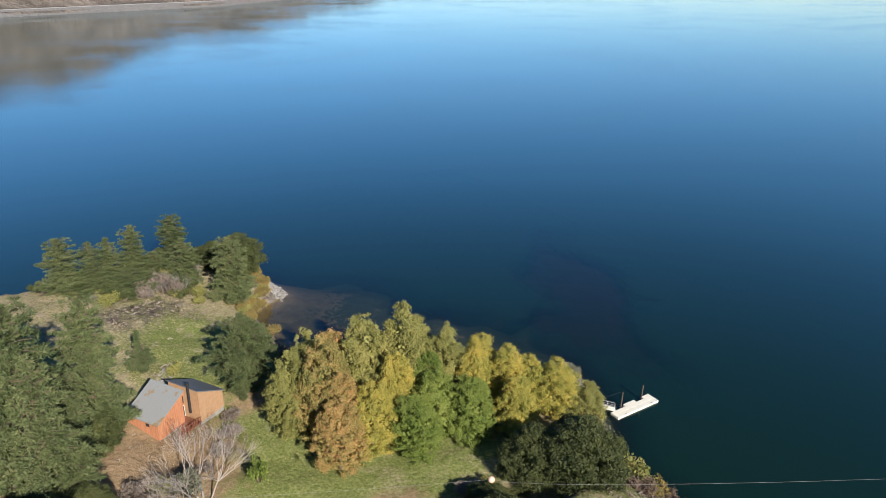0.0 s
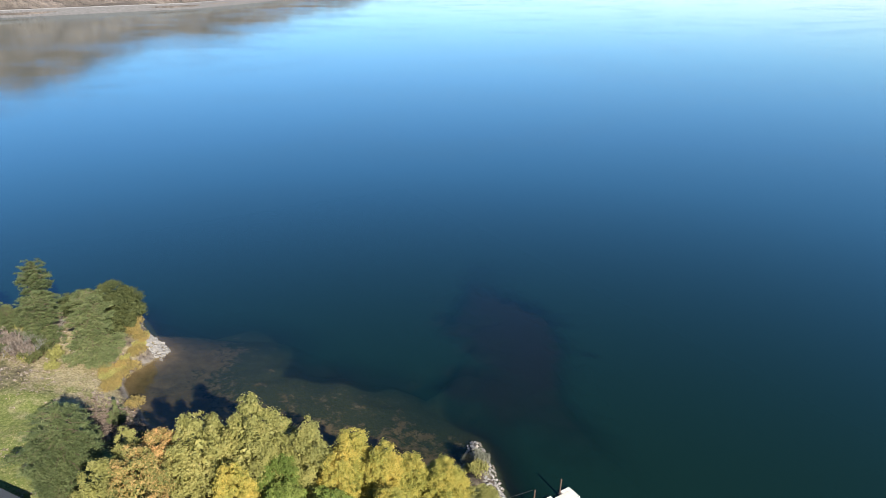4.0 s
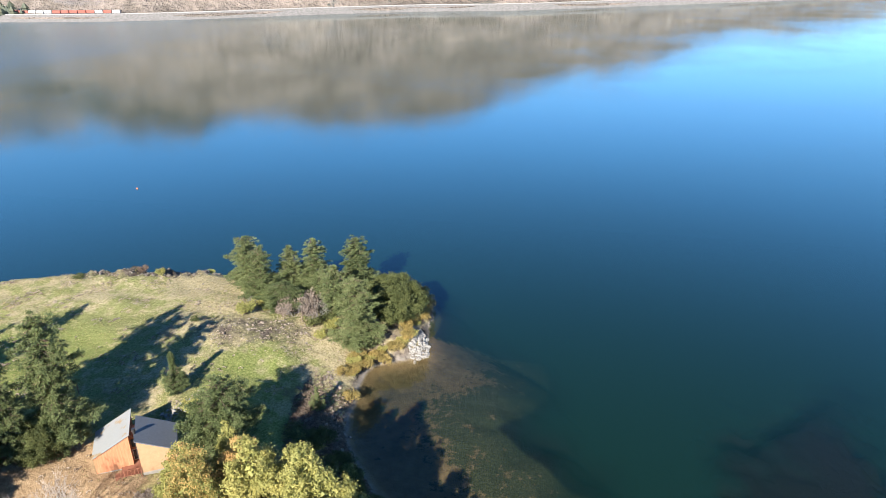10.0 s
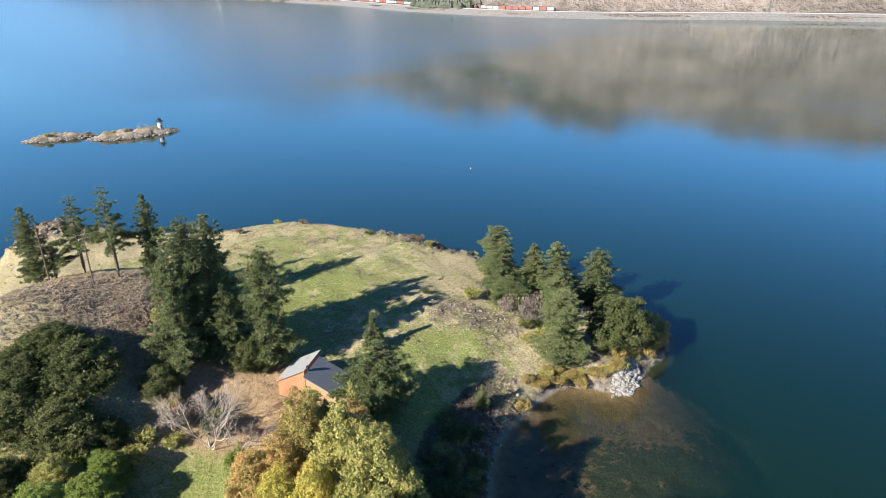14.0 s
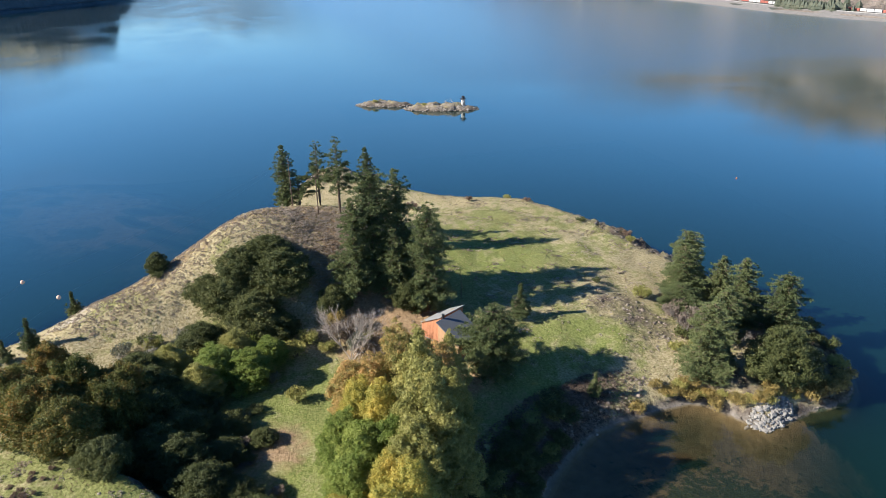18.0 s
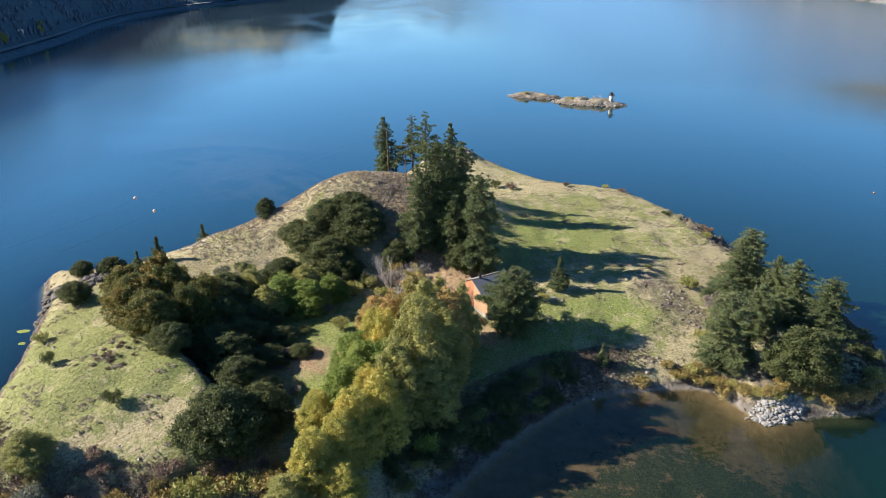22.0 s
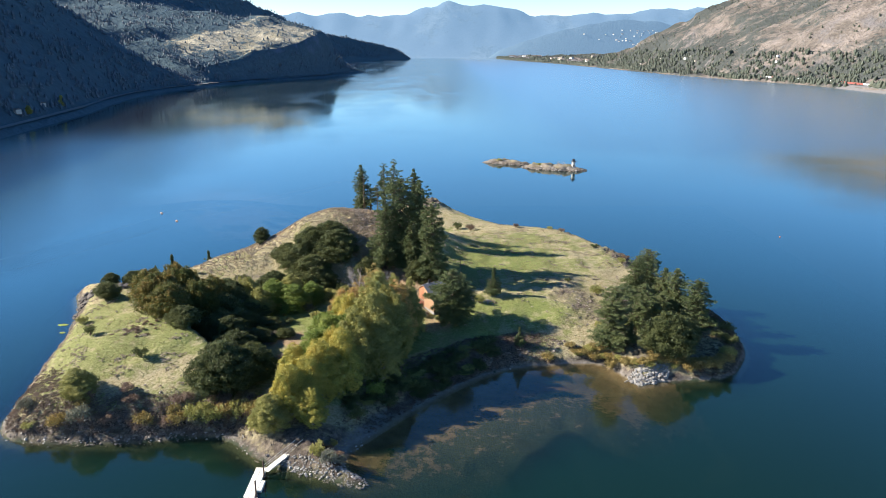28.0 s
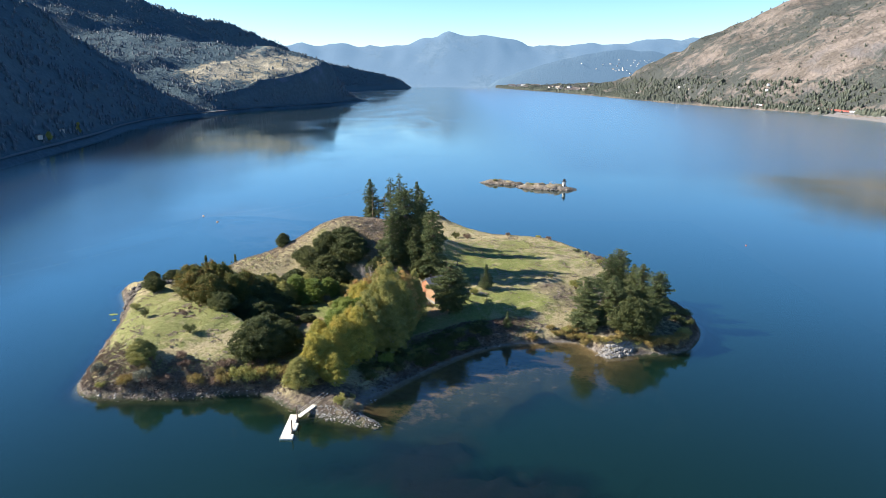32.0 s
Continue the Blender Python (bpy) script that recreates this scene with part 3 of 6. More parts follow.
def north_profile(s, d):
    ridge = along(s, ((-4700, 70), (-1500, 80), (-600, 145), (-250, 135), (0, 178), (190, 228), (320, 262), (450, 278), (720, 285), (1000, 312), (1500, 330), (2220, 345), (2400, 338), (2600, 268), (2800, 168), (2950, 92), (3100, 44), (3500, 28), (4300, 12)))
    bench = 5.5 * np.clip(d / 9, -0.6, 1)
    t = np.clip((d - 55) / 720, 0, 1)
    gully = 1 + 0.08 * np.sin(s / 83 + 1.1 * np.sin(s / 190) + d / 400) * np.clip(d / 250, 0, 1)
    h = bench + ridge * (1 - (1 - t) ** 1.5) * gully + np.clip(d / 120, 0, 1) * (7 * waves(s, d, 41, 170) + 3.5 * waves(s, d, 42, 60) + 3.0 * waves(s, d, 43, 110))
    town = np.exp(-((s - 3500) / 900) ** 2)
    wood = 0.37 + 0.34 * town + 0.12 * np.exp(-((d - 110) / 70) ** 2) * (s > 1000) + 0.13 * np.sin(s / 83 + 1.1 * np.sin(s / 190) + d / 400 + 3.0) - 0.25 * (s < 900)
    return h, np.clip(wood, 0, 1)


def south_profile(s, d):
    # a steep slope in shade, then a sunlit shelf over a cliff, then wooded ridges that step down to a far point
    top = along(s, ((-1500, 250), (1200, 250), (1300, 190), (1380, 70), (1440, 0)))
    dark = top * (1 - (1 - np.clip((d - 20) / 330, 0, 1)) ** 1.25)
    front = along(s, ((1380, 0), (1430, 26), (1650, 66), (1750, 84), (1850, 108), (1920, 75), (1990, 42), (2060, 12), (2100, 0)))
    tilt = along(s, ((1380, 0.2), (1650, 0.2), (1850, 0.24), (1950, 0.35), (2060, 0.1), (2150, 0)))
    shelf = front * np.clip((d - 20 - 4 * waves(s, d, 55, 120)) / 24, 0, 1) + tilt * np.clip(d - 44, 0, along(s, ((1400, 330), (1850, 140), (2000, 80))))
    height = along(s, ((1100, 0), (1400, 190), (1900, 280), (2150, 300), (2700, 262), (3000, 208), (3400, 145), (3800, 104), (4000, 58), (4100, 26), (4180, 10), (4260, 0)))
    deep = along(s, ((1400, 800), (2150, 560), (2700, 260), (3400, 160), (3800, 140), (4000, 40)))
    wooded = height * np.clip((d - along(s, ((1900, 250), (2200, 0)))) / deep, 0, 1) ** 1.1
    h = 4.5 * np.clip(d / 8, -0.6, 1) + np.maximum(dark, np.maximum(shelf, wooded) + 0.35 * np.minimum(shelf, wooded))
    h = h + np.clip(d / 120, 0, 1) * (4 * waves(s, d, 51, 150) + 2.5 * waves(s, d, 52, 55) + 2.0 * waves(s, d, 53, 95)) + (s > 1400) * (s < 2050) * 3.5 * np.exp(-((d - 50) / 35) ** 2) * waves(s, 2 * d, 56, 75)
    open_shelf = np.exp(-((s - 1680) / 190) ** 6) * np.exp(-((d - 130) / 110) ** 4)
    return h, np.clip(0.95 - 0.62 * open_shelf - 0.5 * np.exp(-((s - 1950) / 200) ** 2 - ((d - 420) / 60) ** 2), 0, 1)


north_hill = hill_material("dry hillside", (0.222, 0.19, 0.168), (0.066, 0.072, 0.066), (0.15, 0.137, 0.134), 1.5)
# southern scrub and cliff colours are shifted to blue to paint in haze
hazy_south_hill = hill_material("wooded hillside", (0.55, 0.49, 0.36), (0.074, 0.11, 0.128), (0.12, 0.147, 0.19))
north = shore_land("hillside_north", NORTH, 1, np.concatenate([np.arange(-4700, -1500, 60.0), np.arange(-1500, 4301, 20.0)]), north_profile, north_hill, "dry grassy hillside with scrub and rock over the far shore")
south = shore_land("hillside_south", SOUTH, -1, np.arange(-1500, 4401, 20.0), south_profile, hazy_south_hill, "steep wooded hillside in shade with a sunlit grassy shelf")

# far mountains at the end of the river
xs, ys = np.linspace(-2400, 3000, 150), np.linspace(4230, 4640, 14)
MX, MY = np.meshgrid(xs, ys)
tops = along(MX, ((-2400, 200), (-1400, 240), (-1000, 262), (-669, 283), (-527, 246), (-312, 256), (-169, 290), (27, 331), (152, 314), (331, 291), (546, 257), (761, 247), (974, 264), (1187, 281), (1668, 292), (2400, 330), (3000, 300)))
rise = np.clip((MY - 4260) / 360, 0, 1)
MZ = tops * rise ** 1.2 * (1 + 0.05 * waves(MX, MY, 61, 500)) + 9 * rise * waves(MX, MY, 62, 210) - 2
me = mesh("backdrop", np.stack([MX, MY, MZ], -1).reshape(-1, 3), grid(len(xs), len(ys)), True)
give(me, wood=0.55 + 0.3 * waves(MX, MY, 63, 500), steep=0 * MX)
# blue base tones and emission stand in for the haze of distance
hazy_mountain = hill_material("far mountains", (0.085, 0.105, 0.125), (0.06, 0.08, 0.105), (0.09, 0.11, 0.13), 0.15)
bright = hazy_mountain.node_tree.nodes["Principled BSDF"]
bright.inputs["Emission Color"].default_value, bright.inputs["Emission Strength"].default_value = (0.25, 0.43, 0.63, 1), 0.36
tagged(part("backdrop", me, hazy_mountain), "wooded mountains with blue haze in their colour at the end of the river", "mountains", kind="structure")

xs, ys = np.linspace(250, 1900, 70), np.linspace(4130, 4225, 12)
MX, MY = np.meshgrid(xs, ys)
MZ = along(MX, ((250, 0), (306, 40), (469, 98), (631, 146), (857, 193), (1019, 213), (1182, 210), (1348, 182), (1500, 175), (1900, 210))) * np.clip((MY - 4132) / 90, 0, 1) * (1 + 0.03 * waves(MX, MY, 64, 160)) - 1
me = mesh("backdrop_hill", np.stack([MX, MY, MZ], -1).reshape(-1, 3), grid(len(xs), len(ys)), True)
give(me, wood=0.6 + 0.3 * waves(MX, MY, 65, 300), steep=0 * MX)
# the town hill's haze is painted: bluish tones plus a weak blue glow
hazy_town_hill = hill_material("wooded town hill", (0.09, 0.11, 0.12), (0.05, 0.074, 0.09), (0.09, 0.11, 0.125))
bright = hazy_town_hill.node_tree.nodes["Principled BSDF"]
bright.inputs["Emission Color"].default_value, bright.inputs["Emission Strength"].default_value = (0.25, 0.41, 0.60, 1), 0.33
tagged(part("backdrop_hill", me, hazy_town_hill), "wooded hill behind the far town, blue haze in its colour", "hill", kind="structure")


# ---- trees ----
def quads(centres, along_v, across_v, length, width):
    """Leaf blades: rhombs about the centres."""
    a, b = along_v * length[:, None] / 2, across_v * width[:, None] / 2
    v = np.stack([centres - a, centres + b - a * 0.1, centres + a, centres - b - a * 0.1], 1).reshape(-1, 3)
    return v, np.arange(len(v)).reshape(-1, 4)


def unit(v):
    return v / (np.linalg.norm(v, axis=-1, keepdims=True) + 1e-9)


def leaf_mesh(name, centres, ways, length, width, r):
    n = len(centres)
    ways = unit(ways)
    side = unit(np.cross(ways, unit(r.normal(size=(n, 3)))))
    a, b = ways * (length * r.uniform(0.7, 1.3, n))[:, None] / 2, side * (width * r.uniform(0.75, 1.35, n))[:, None] / 2
    v = np.stack([centres - a - b, centres - a + b, centres + a], 1).reshape(-1, 3)
    return mesh(name, v, np.arange(len(v)).reshape(-1, 3))


def limb(bm, points, radii, sides=5):
    rings = []
    for k, (p, rad) in enumerate(zip(points, radii)):
        way = Vector(points[min(k + 1, len(points) - 1)]) - Vector(points[max(k - 1, 0)])
        turn = way.to_track_quat("Z", "Y")
        rings.append([bm.verts.new(Vector(p) + turn @ Vector((rad * math.cos(6.2832 * j / sides), rad * math.sin(6.2832 * j / sides), 0))) for j in range(sides)])
    for low, high in zip(rings, rings[1:]):
        for j in range(sides):
            bm.faces.new((low[j], low[(j + 1) % sides], high[(j + 1) % sides], high[j]))
    bm.faces.new(rings[-1])


def pine(seed, height=16.0, radius=3.0, bare=0.12, taper=0.85, density=1.0, sparse=False):
    """Trunk and crown meshes of a conifer: uneven limbs that carry puffs of needles."""
    r = np.random.RandomState(seed)
    bm = bmesh.new()
    lean = r.normal(0, 0.012, 2)
    spine = [(lean[0] * z * z / height, lean[1] * z * z / height, z) for z in np.linspace(-0.6, height, 9)]
    limb(bm, spine, np.linspace(0.021 * height, 0.03, 9), 7)
    centres, ways = [], []
    lobes = 1 + 0.3 * np.sin(np.arange(12) * 2.1 + seed) * r.uniform(0.4, 1.0, 12)
    z, a = bare * height, r.uniform(0, 6.28)
    while z < height * 0.985:
        u = (z / height - bare) / (1 - bare)
        shape = (1 - u) ** taper * (0.6 + 0.4 * min(1, u * 5)) + 0.05
        a += 2.39996 + r.normal(0, 0.3)
        drift = 1 + 0.22 * math.sin(7.0 * u + seed) + 0.12 * math.sin(17.0 * u + 2 * seed)
        reach = radius * shape * lobes[int(a / 6.2832 * 12) % 12] * drift * r.uniform(0.72, 1.05)
        if sparse and r.rand() < 0.4:
            reach *= 0.4
        rise = r.normal(0.10, 0.12) - 0.28 * (1 - u)
        tip = np.array([math.cos(a) * reach, math.sin(a) * reach, z + rise * reach + 0.1])
        base = np.array([0, 0, z])
        if reach > 0.9:
            mid = base + (tip - base) * 0.5 + np.array([0, 0, 0.05 * reach])
            limb(bm, (base, mid, tip), (0.02 + 0.013 * reach, 0.02 + 0.007 * reach, 0.012), 3)
        for q in np.linspace(0.3 if not sparse else 0.55, 1.0, max(1, int(round(reach * 1.4 * density)))):
            fat = (0.30 + 0.11 * reach) * r.uniform(0.7, 1.25)
            c = base + (tip - base) * q + r.normal(0, 0.14, 3)
            n = int(46 * (fat / 0.6) ** 2) + 12
            w = unit(r.normal(size=(n, 3)) + np.array([0, 0, 0.35]) + 0.4 * (tip - base) / max(reach, 0.3))
            centres.append(c + w * (fat * r.uniform(0.35, 1.0, n))[:, None] * np.array([1, 1, 0.62]))
            ways.append(w + r.normal(0, 0.35, (n, 3)))
        z += height * (0.0034 if not sparse else 0.007) * r.uniform(0.7, 1.3) * (0.7 + 0.6 * u)
    crown = leaf_mesh("crown", np.concatenate(centres), np.concatenate(ways), 0.30, 0.10, r)
    me = bpy.data.meshes.new("trunk")
    bm.to_mesh(me)
    bm.free()
    return me, crown


def leafy(seed, height, radius, low=0.1, domes=9, clumps=230, leaves=95, size=0.2, pointed=0.0, ragged=0.2):
    """Trunk with forking limbs under a crown of several domes, each set with leafy clumps, and gaps between them."""
    r = np.random.RandomState(seed)
    bm = bmesh.new()
    fork = height * r.uniform(0.14, 0.2)
    limb(bm, [(0, 0, -0.6), (0.1, 0, fork * 0.6), (0.05, 0.1, fork)], (0.03 * height, 0.024 * height, 0.022 * height), 7)
    heart, girth = [], []
    for k in range(domes):
        a, u = k * 2.39996 + r.normal(0, 0.25), math.sqrt(k / domes)
        wide = radius * r.uniform(0.38, 0.52) * (1.15 if k == 0 else 1.0)
        top = height * (1.0 - (0.34 + 0.25 * pointed) * u ** 1.7) * r.uniform(0.9, 1.0)
        foot = height * low * r.uniform(0.6, 1.6)
        out = (radius - wide) * u * 1.05
        heart.append((math.cos(a) * out, math.sin(a) * out, (top + foot) / 2))
        girth.append((wide, wide, (top - foot) / 2))
    heart, girth = np.array(heart), np.array(girth)
    for c in heart:
        mid = np.array([c[0] * 0.5, c[1] * 0.5, fork + (c[2] - fork) * 0.5])
        limb(bm, ((0.05, 0.1, fork * 0.95), mid, c + (0, 0, height * 0.12)), (0.012 * height, 0.008 * height, 0.02), 4)
    share = girth[:, 0] * girth[:, 2]
    pick = r.choice(domes, clumps * 2, p=share / share.sum())
    way = unit(r.normal(size=(clumps * 2, 3)) + np.array([0, 0, 0.25]))
    spot = heart[pick] + way * girth[pick] * r.uniform(1 - ragged, 1 + 0.35 * ragged, (clumps * 2, 1))
    inside = (np.linalg.norm((spot[:, None] - heart[None]) / girth[None], axis=2) < 0.82).any(1)
    keep = np.flatnonzero(~inside & (spot[:, 2] > 0.3))[:clumps]
    centres, ways = [], []
    for k in keep:
        fat = radius * r.uniform(0.08, 0.19)
        n = int(leaves * (fat / (radius * 0.16)) ** 2)
        w = unit(r.normal(size=(n, 3)) + 0.75 * way[k] + np.array([0, 0, 0.25]))
        centres.append(spot[k] + w * (fat * r.uniform(0.35, 1.0, n) ** 0.8 * r.choice((1.0, 1.0, 1.0, 1.45), n))[:, None] * np.array([1, 1, 0.85]))
        ways.append(unit(np.cross(w, r.normal(size=(n, 3)))) + 0.3 * w)
    n = clumps * 9
    pick = r.choice(domes, n, p=share / share.sum())
    centres.append(heart[pick] + unit(r.normal(size=(n, 3))) * girth[pick] * r.uniform(0.3, 0.8, (n, 1)))
    ways.append(r.normal(size=(n, 3)))
    sizes = np.concatenate([np.full(sum(len(c) for c in centres[:-1]), size), np.full(n, size * 2.2)])
    crown = leaf_mesh("crown", np.concatenate(centres), np.concatenate(ways), sizes * 1.4, sizes, r)
    me = bpy.data.meshes.new("trunk")
    bm.to_mesh(me)
    bm.free()
    return me, crown


def bush(seed, height=2.0, radius=1.6, leaves=900, size=0.17):
    r = np.random.RandomState(seed)
    bm = bmesh.new()
    centres, ways = [], []
    for k in range(9):
        a = k * 2.4 + r.normal(0, 0.3)
        out = radius * (0.0 if k == 0 else r.uniform(0.35, 0.75))
        c = np.array([math.cos(a) * out, math.sin(a) * out, height * r.uniform(0.35, 0.72)])
        limb(bm, ((0, 0, -0.2), c * (0.5, 0.5, 0.6), c + (0, 0, height * 0.15)), (0.05, 0.035, 0.015), 3)
        n = leaves // 9
        way = unit(r.normal(size=(n, 3)) + np.array([0, 0, 0.3]))
        centres.append(c + way * r.uniform(0.3, 1.0, n)[:, None] * np.array([radius * 0.45, radius * 0.45, height * 0.32]))
        ways.append(r.normal(size=(n, 3)) + way * 0.5)
    c = np.concatenate(centres)
    c[:, 2] = np.maximum(c[:, 2], 0.05)
    me = bpy.data.meshes.new("stem")
    bm.to_mesh(me)
    bm.free()
    return me, leaf_mesh("crown", c, np.concatenate(ways), size * 1.4, size, r)


def bare_tree(seed, height=8.0, spread=0.55, depth=5, stems=1):
    r = np.random.RandomState(seed)
    bm = bmesh.new()

    def grow(p, way, length, rad, level):
        mid = p + way * length * 0.5 + r.normal(0, 0.06 * length, 3)
        end = p + way * length + np.array([0, 0, 0.03 * length])
        limb(bm, (p, mid, end), (rad, rad * 0.8, rad * 0.6), 4 if level < 2 else 3)
        if level < depth:
            for _ in range(3 if level > 0 else 4):
                grow(end, unit(way + r.normal(0, spread, 3) + np.array([0, 0, 0.12])), length * r.uniform(0.6, 0.82), rad * 0.58, level + 1)

    for k in range(stems):
        tilt = np.array([0.0, 0, 1]) if stems == 1 else unit(np.array([math.cos(k * 2.4), math.sin(k * 2.4), 1.2]))
        grow(np.array([0.0, 0, -0.4]), tilt, height * 0.27, height * 0.011, 0)
    me = bpy.data.meshes.new("trunk")
    bm.to_mesh(me)
    bm.free()
    return me


def stand(name, meshes, materials, label, category, group):
    """A tree or bush to be copied: its parts under an Empty."""
    ob = thing(name, 0, 0, 0, label, category, group)
    for me, material in zip(meshes, materials):
        part(me.name.split(".")[0], me, material, ob)
    return ob


def height_at(x, y):
    return float(on_grid(Z, x, y))


USED = set()


def plant(proto, x, y, tall, wide=None, turn=0.0, label="", base=None):
    """Sets a tree on the ground, scaled to its height; the first one is the original itself."""
    have = proto["size"]
    wide = wide or tall / have
    z = (height_at(x, y) if base is None else base) - 0.05
    m = pose(x, y, max(z, -0.2), 0, 0, turn) @ Matrix.Diagonal((wide, wide, tall / have, 1))
    if proto.name in USED:
        ob = copy_thing(proto, m)
        ob.matrix_basis = m
    else:
        USED.add(proto.name)
        ob = proto
        ob.matrix_basis = m
    return tagged(ob, label)


def kind(name, meshes, materials, size, label, category, group):
    ob = stand(name, meshes, materials, label, category, group)
    ob["size"] = size
    return ob


PINES = [kind("pine_tree", pine(s, 16, w, b, t), (BARK, NEEDLES), 16, "tall green pine with a dense crown", "pine", "pines on the island")
         for s, w, b, t in ((1, 3.2, 0.06, 0.55), (2, 3.5, 0.05, 0.48), (3, 2.9, 0.07, 0.65), (4, 4.4, 0.04, 0.5))]
THIN_PINE = kind("pine_tree", pine(5, 16, 3.3, 0.28, 0.55, 1.3, True), (BARK, NEEDLES), 16, "tall thin pine with a bare lower trunk", "pine", "pines on the island")
SMALL_PINE = kind("pine_tree", pine(6, 8, 1.9, 0.05, 0.8, 0.9), (BARK, NEEDLES), 8, "young green pine with branches to the ground", "pine", "pines on the island")
# near the house: x, y, height, width factor, which
for x, y, tall, wide, k in ((-13.5, 195.5, 27, 1.95, 1), (-18, 194, 22, 1.7, 0), (-7.6, 198, 26, 1.8, 0), (-3.8, 186.5, 24, 1.6, 1), (-10, 190, 17, 1.2, 2), (2, 161.8, 15, 1.5, 3),
                            (-29.2, 232, 17, 1.3, 2), (-10.3, 219, 19, 1.15, 2),
                            (64.2, 159.3, 13.3, 1.4, 1), (62, 169, 13.8, 1.5, 0), (58.5, 184.5, 13, 1.45, 1), (60.7, 174.6, 12, 1.3, 2), (54, 179, 13, 1.5, 0), (41.5, 152, 15.8, 1.6, 1), (51, 160, 12.5, 1.6, 2), (57, 165, 8, 1.2, 3), (49, 172, 7, 1.2, 3)):
    plant(PINES[k], x, y, tall, wide * 0.92, turn=(x * 37) % 360)
for x, y, tall in ((-17, 221, 19.5), (-21, 229, 17), (-26, 231, 8)):
    plant(THIN_PINE, x, y, tall, 1.15, turn=(x * 37) % 360)
for x, y, tall in ((13.6, 177.2, 8.2), (-81, 221, 6.5), (-48, 238, 6), (-43, 241, 5), (-84, 197, 7.5), (46, 152, 6), (-88, 194, 5), (18.5, 152.5, 5)):
    plant(SMALL_PINE, x, y, tall, turn=(x * 37) % 360)

OAKS = [kind("oak_tree", leafy(s, 11, 5.6, 0.06, 10, 400, 110, 0.19), (BARK, OAK_LEAF), 11, "dark green oak with a broad crown", "tree", "oaks on the island") for s in (21, 22)]
OAKS_FAR_WEST = (
    (-101, 192, 4, 0.5, 0), (-95, 194, 4.2, 0.65, 1), (-92, 171, 4.5, 0.65, 1),
    (-63, 148, 5.2, 0.75, 0), (-60, 213, 5, 0.5, 1), (-62, 178, 8, 1.0, 0), (-59, 171, 9, 1.0, 1), (-58, 164, 9, 1.0, 0), (-57, 155, 7.5, 0.95, 1), (-53, 160, 6, 0.9, 0),
    (-53, 151, 7.5, 0.95, 1), (-50, 144, 6.5, 0.9, 0), (-52, 167, 5, 0.9, 1), (-47, 153, 3.6, 0.7, 0), (-46, 161, 3.4, 0.7, 1), (-45, 142, 4, 0.7, 0), (-41, 156, 2.2, 0.5, 1),
)
OAKS_WEST = (
    (-49, 200, 6, 0.95, 1), (-45, 197, 8, 1.2, 0), (-41, 203, 7, 1.15, 1), (-36, 204, 7, 1.1, 0), (-33, 198, 10, 1.25, 1),
    (-40, 191, 9, 1.2, 1), (-36, 188, 6, 0.9, 1), (-47, 126.5, 12, 1.3, 0), (-42.5, 131.5, 9, 1.0, 1), (-51, 189, 6, 0.9, 0),
)
OAKS_MIDDLE = (
    (-23.5, 191, 6.5, 0.7, 0), (-7.5, 187.5, 7.5, 0.75, 1), (53.2, 146, 11, 1.2, 1), (58.5, 151, 7, 0.8, 0),
)
for x, y, tall, wide, k in OAKS_FAR_WEST + OAKS_WEST + OAKS_MIDDLE:
    plant(OAKS[k], x, y, tall, wide, turn=(x * 53) % 360)
RUSSET = kind("maple_tree", leafy(23, 11, 5.4, 0.05, 10, 380, 105, 0.19), (BARK, RUSSET_LEAF), 11, "green tree turning russet at its top", "tree", "broadleaf trees")
for x, y, tall, wide in ((-73.5, 161, 10.5, 1.2), (-68.5, 154.5, 9, 1.05), (-79.5, 169, 10, 1.1), (-70, 168, 15, 1.2), (-76, 178, 13, 1.0), (-64, 160.5, 14, 1.05), (-62, 167, 13, 1.1)):
    plant(RUSSET, x, y, tall, wide, turn=(x * 53) % 360)

TALL = {}
for key, seed, leaf, words in (("gold", 31, GOLD_LEAF, "tall cottonwood with golden autumn leaves"), ("orange", 32, ORANGE_LEAF, "tall cottonwood with orange autumn leaves"),
                               ("olive", 33, OLIVE_LEAF, "leafy tree with olive green leaves"), ("lime", 34, LIME_LEAF, "leafy tree with bright green leaves")):
    TALL[key] = kind("cottonwood_tree", leafy(seed, 17, 4.8, 0.06, 9, 440, 120, 0.17, 0.28, 0.28), (GREY_BARK, leaf), 17, words, "tree", "cottonwoods by the beach")
COTTONWOODS_FAR_WEST = (
    ("olive", -57, 181, 7.5, 1.1), ("olive", -75, 121, 6.5, 1.0), ("olive", -51, 171, 8, 1.1), ("lime", -48, 176, 9, 1.2), ("olive", -44, 182, 8, 1.0), ("lime", -42, 174, 8.5, 1.1),
    ("lime", -38, 179, 7, 0.95), ("olive", -34, 113, 8, 1.0), ("gold", -32, 127, 11, 1.0), ("gold", -31, 117.5, 11.5, 1.1), ("gold", -28, 121, 11.5, 1.05),
    ("lime", -28.5, 144.5, 12, 1.1), ("lime", -29, 134, 12.5, 1.1), ("gold", -26, 124.5, 13.5, 1.15), ("gold", -26.5, 115, 8, 0.9), ("orange", -25.5, 156, 13, 1.1),
    ("lime", -26, 139.5, 14, 1.15), ("gold", -25, 150, 13.5, 1.1), ("gold", -22, 127.5, 15, 1.15), ("orange", -22, 154, 15, 1.0), ("olive", -20, 133, 17.5, 1.3),
)
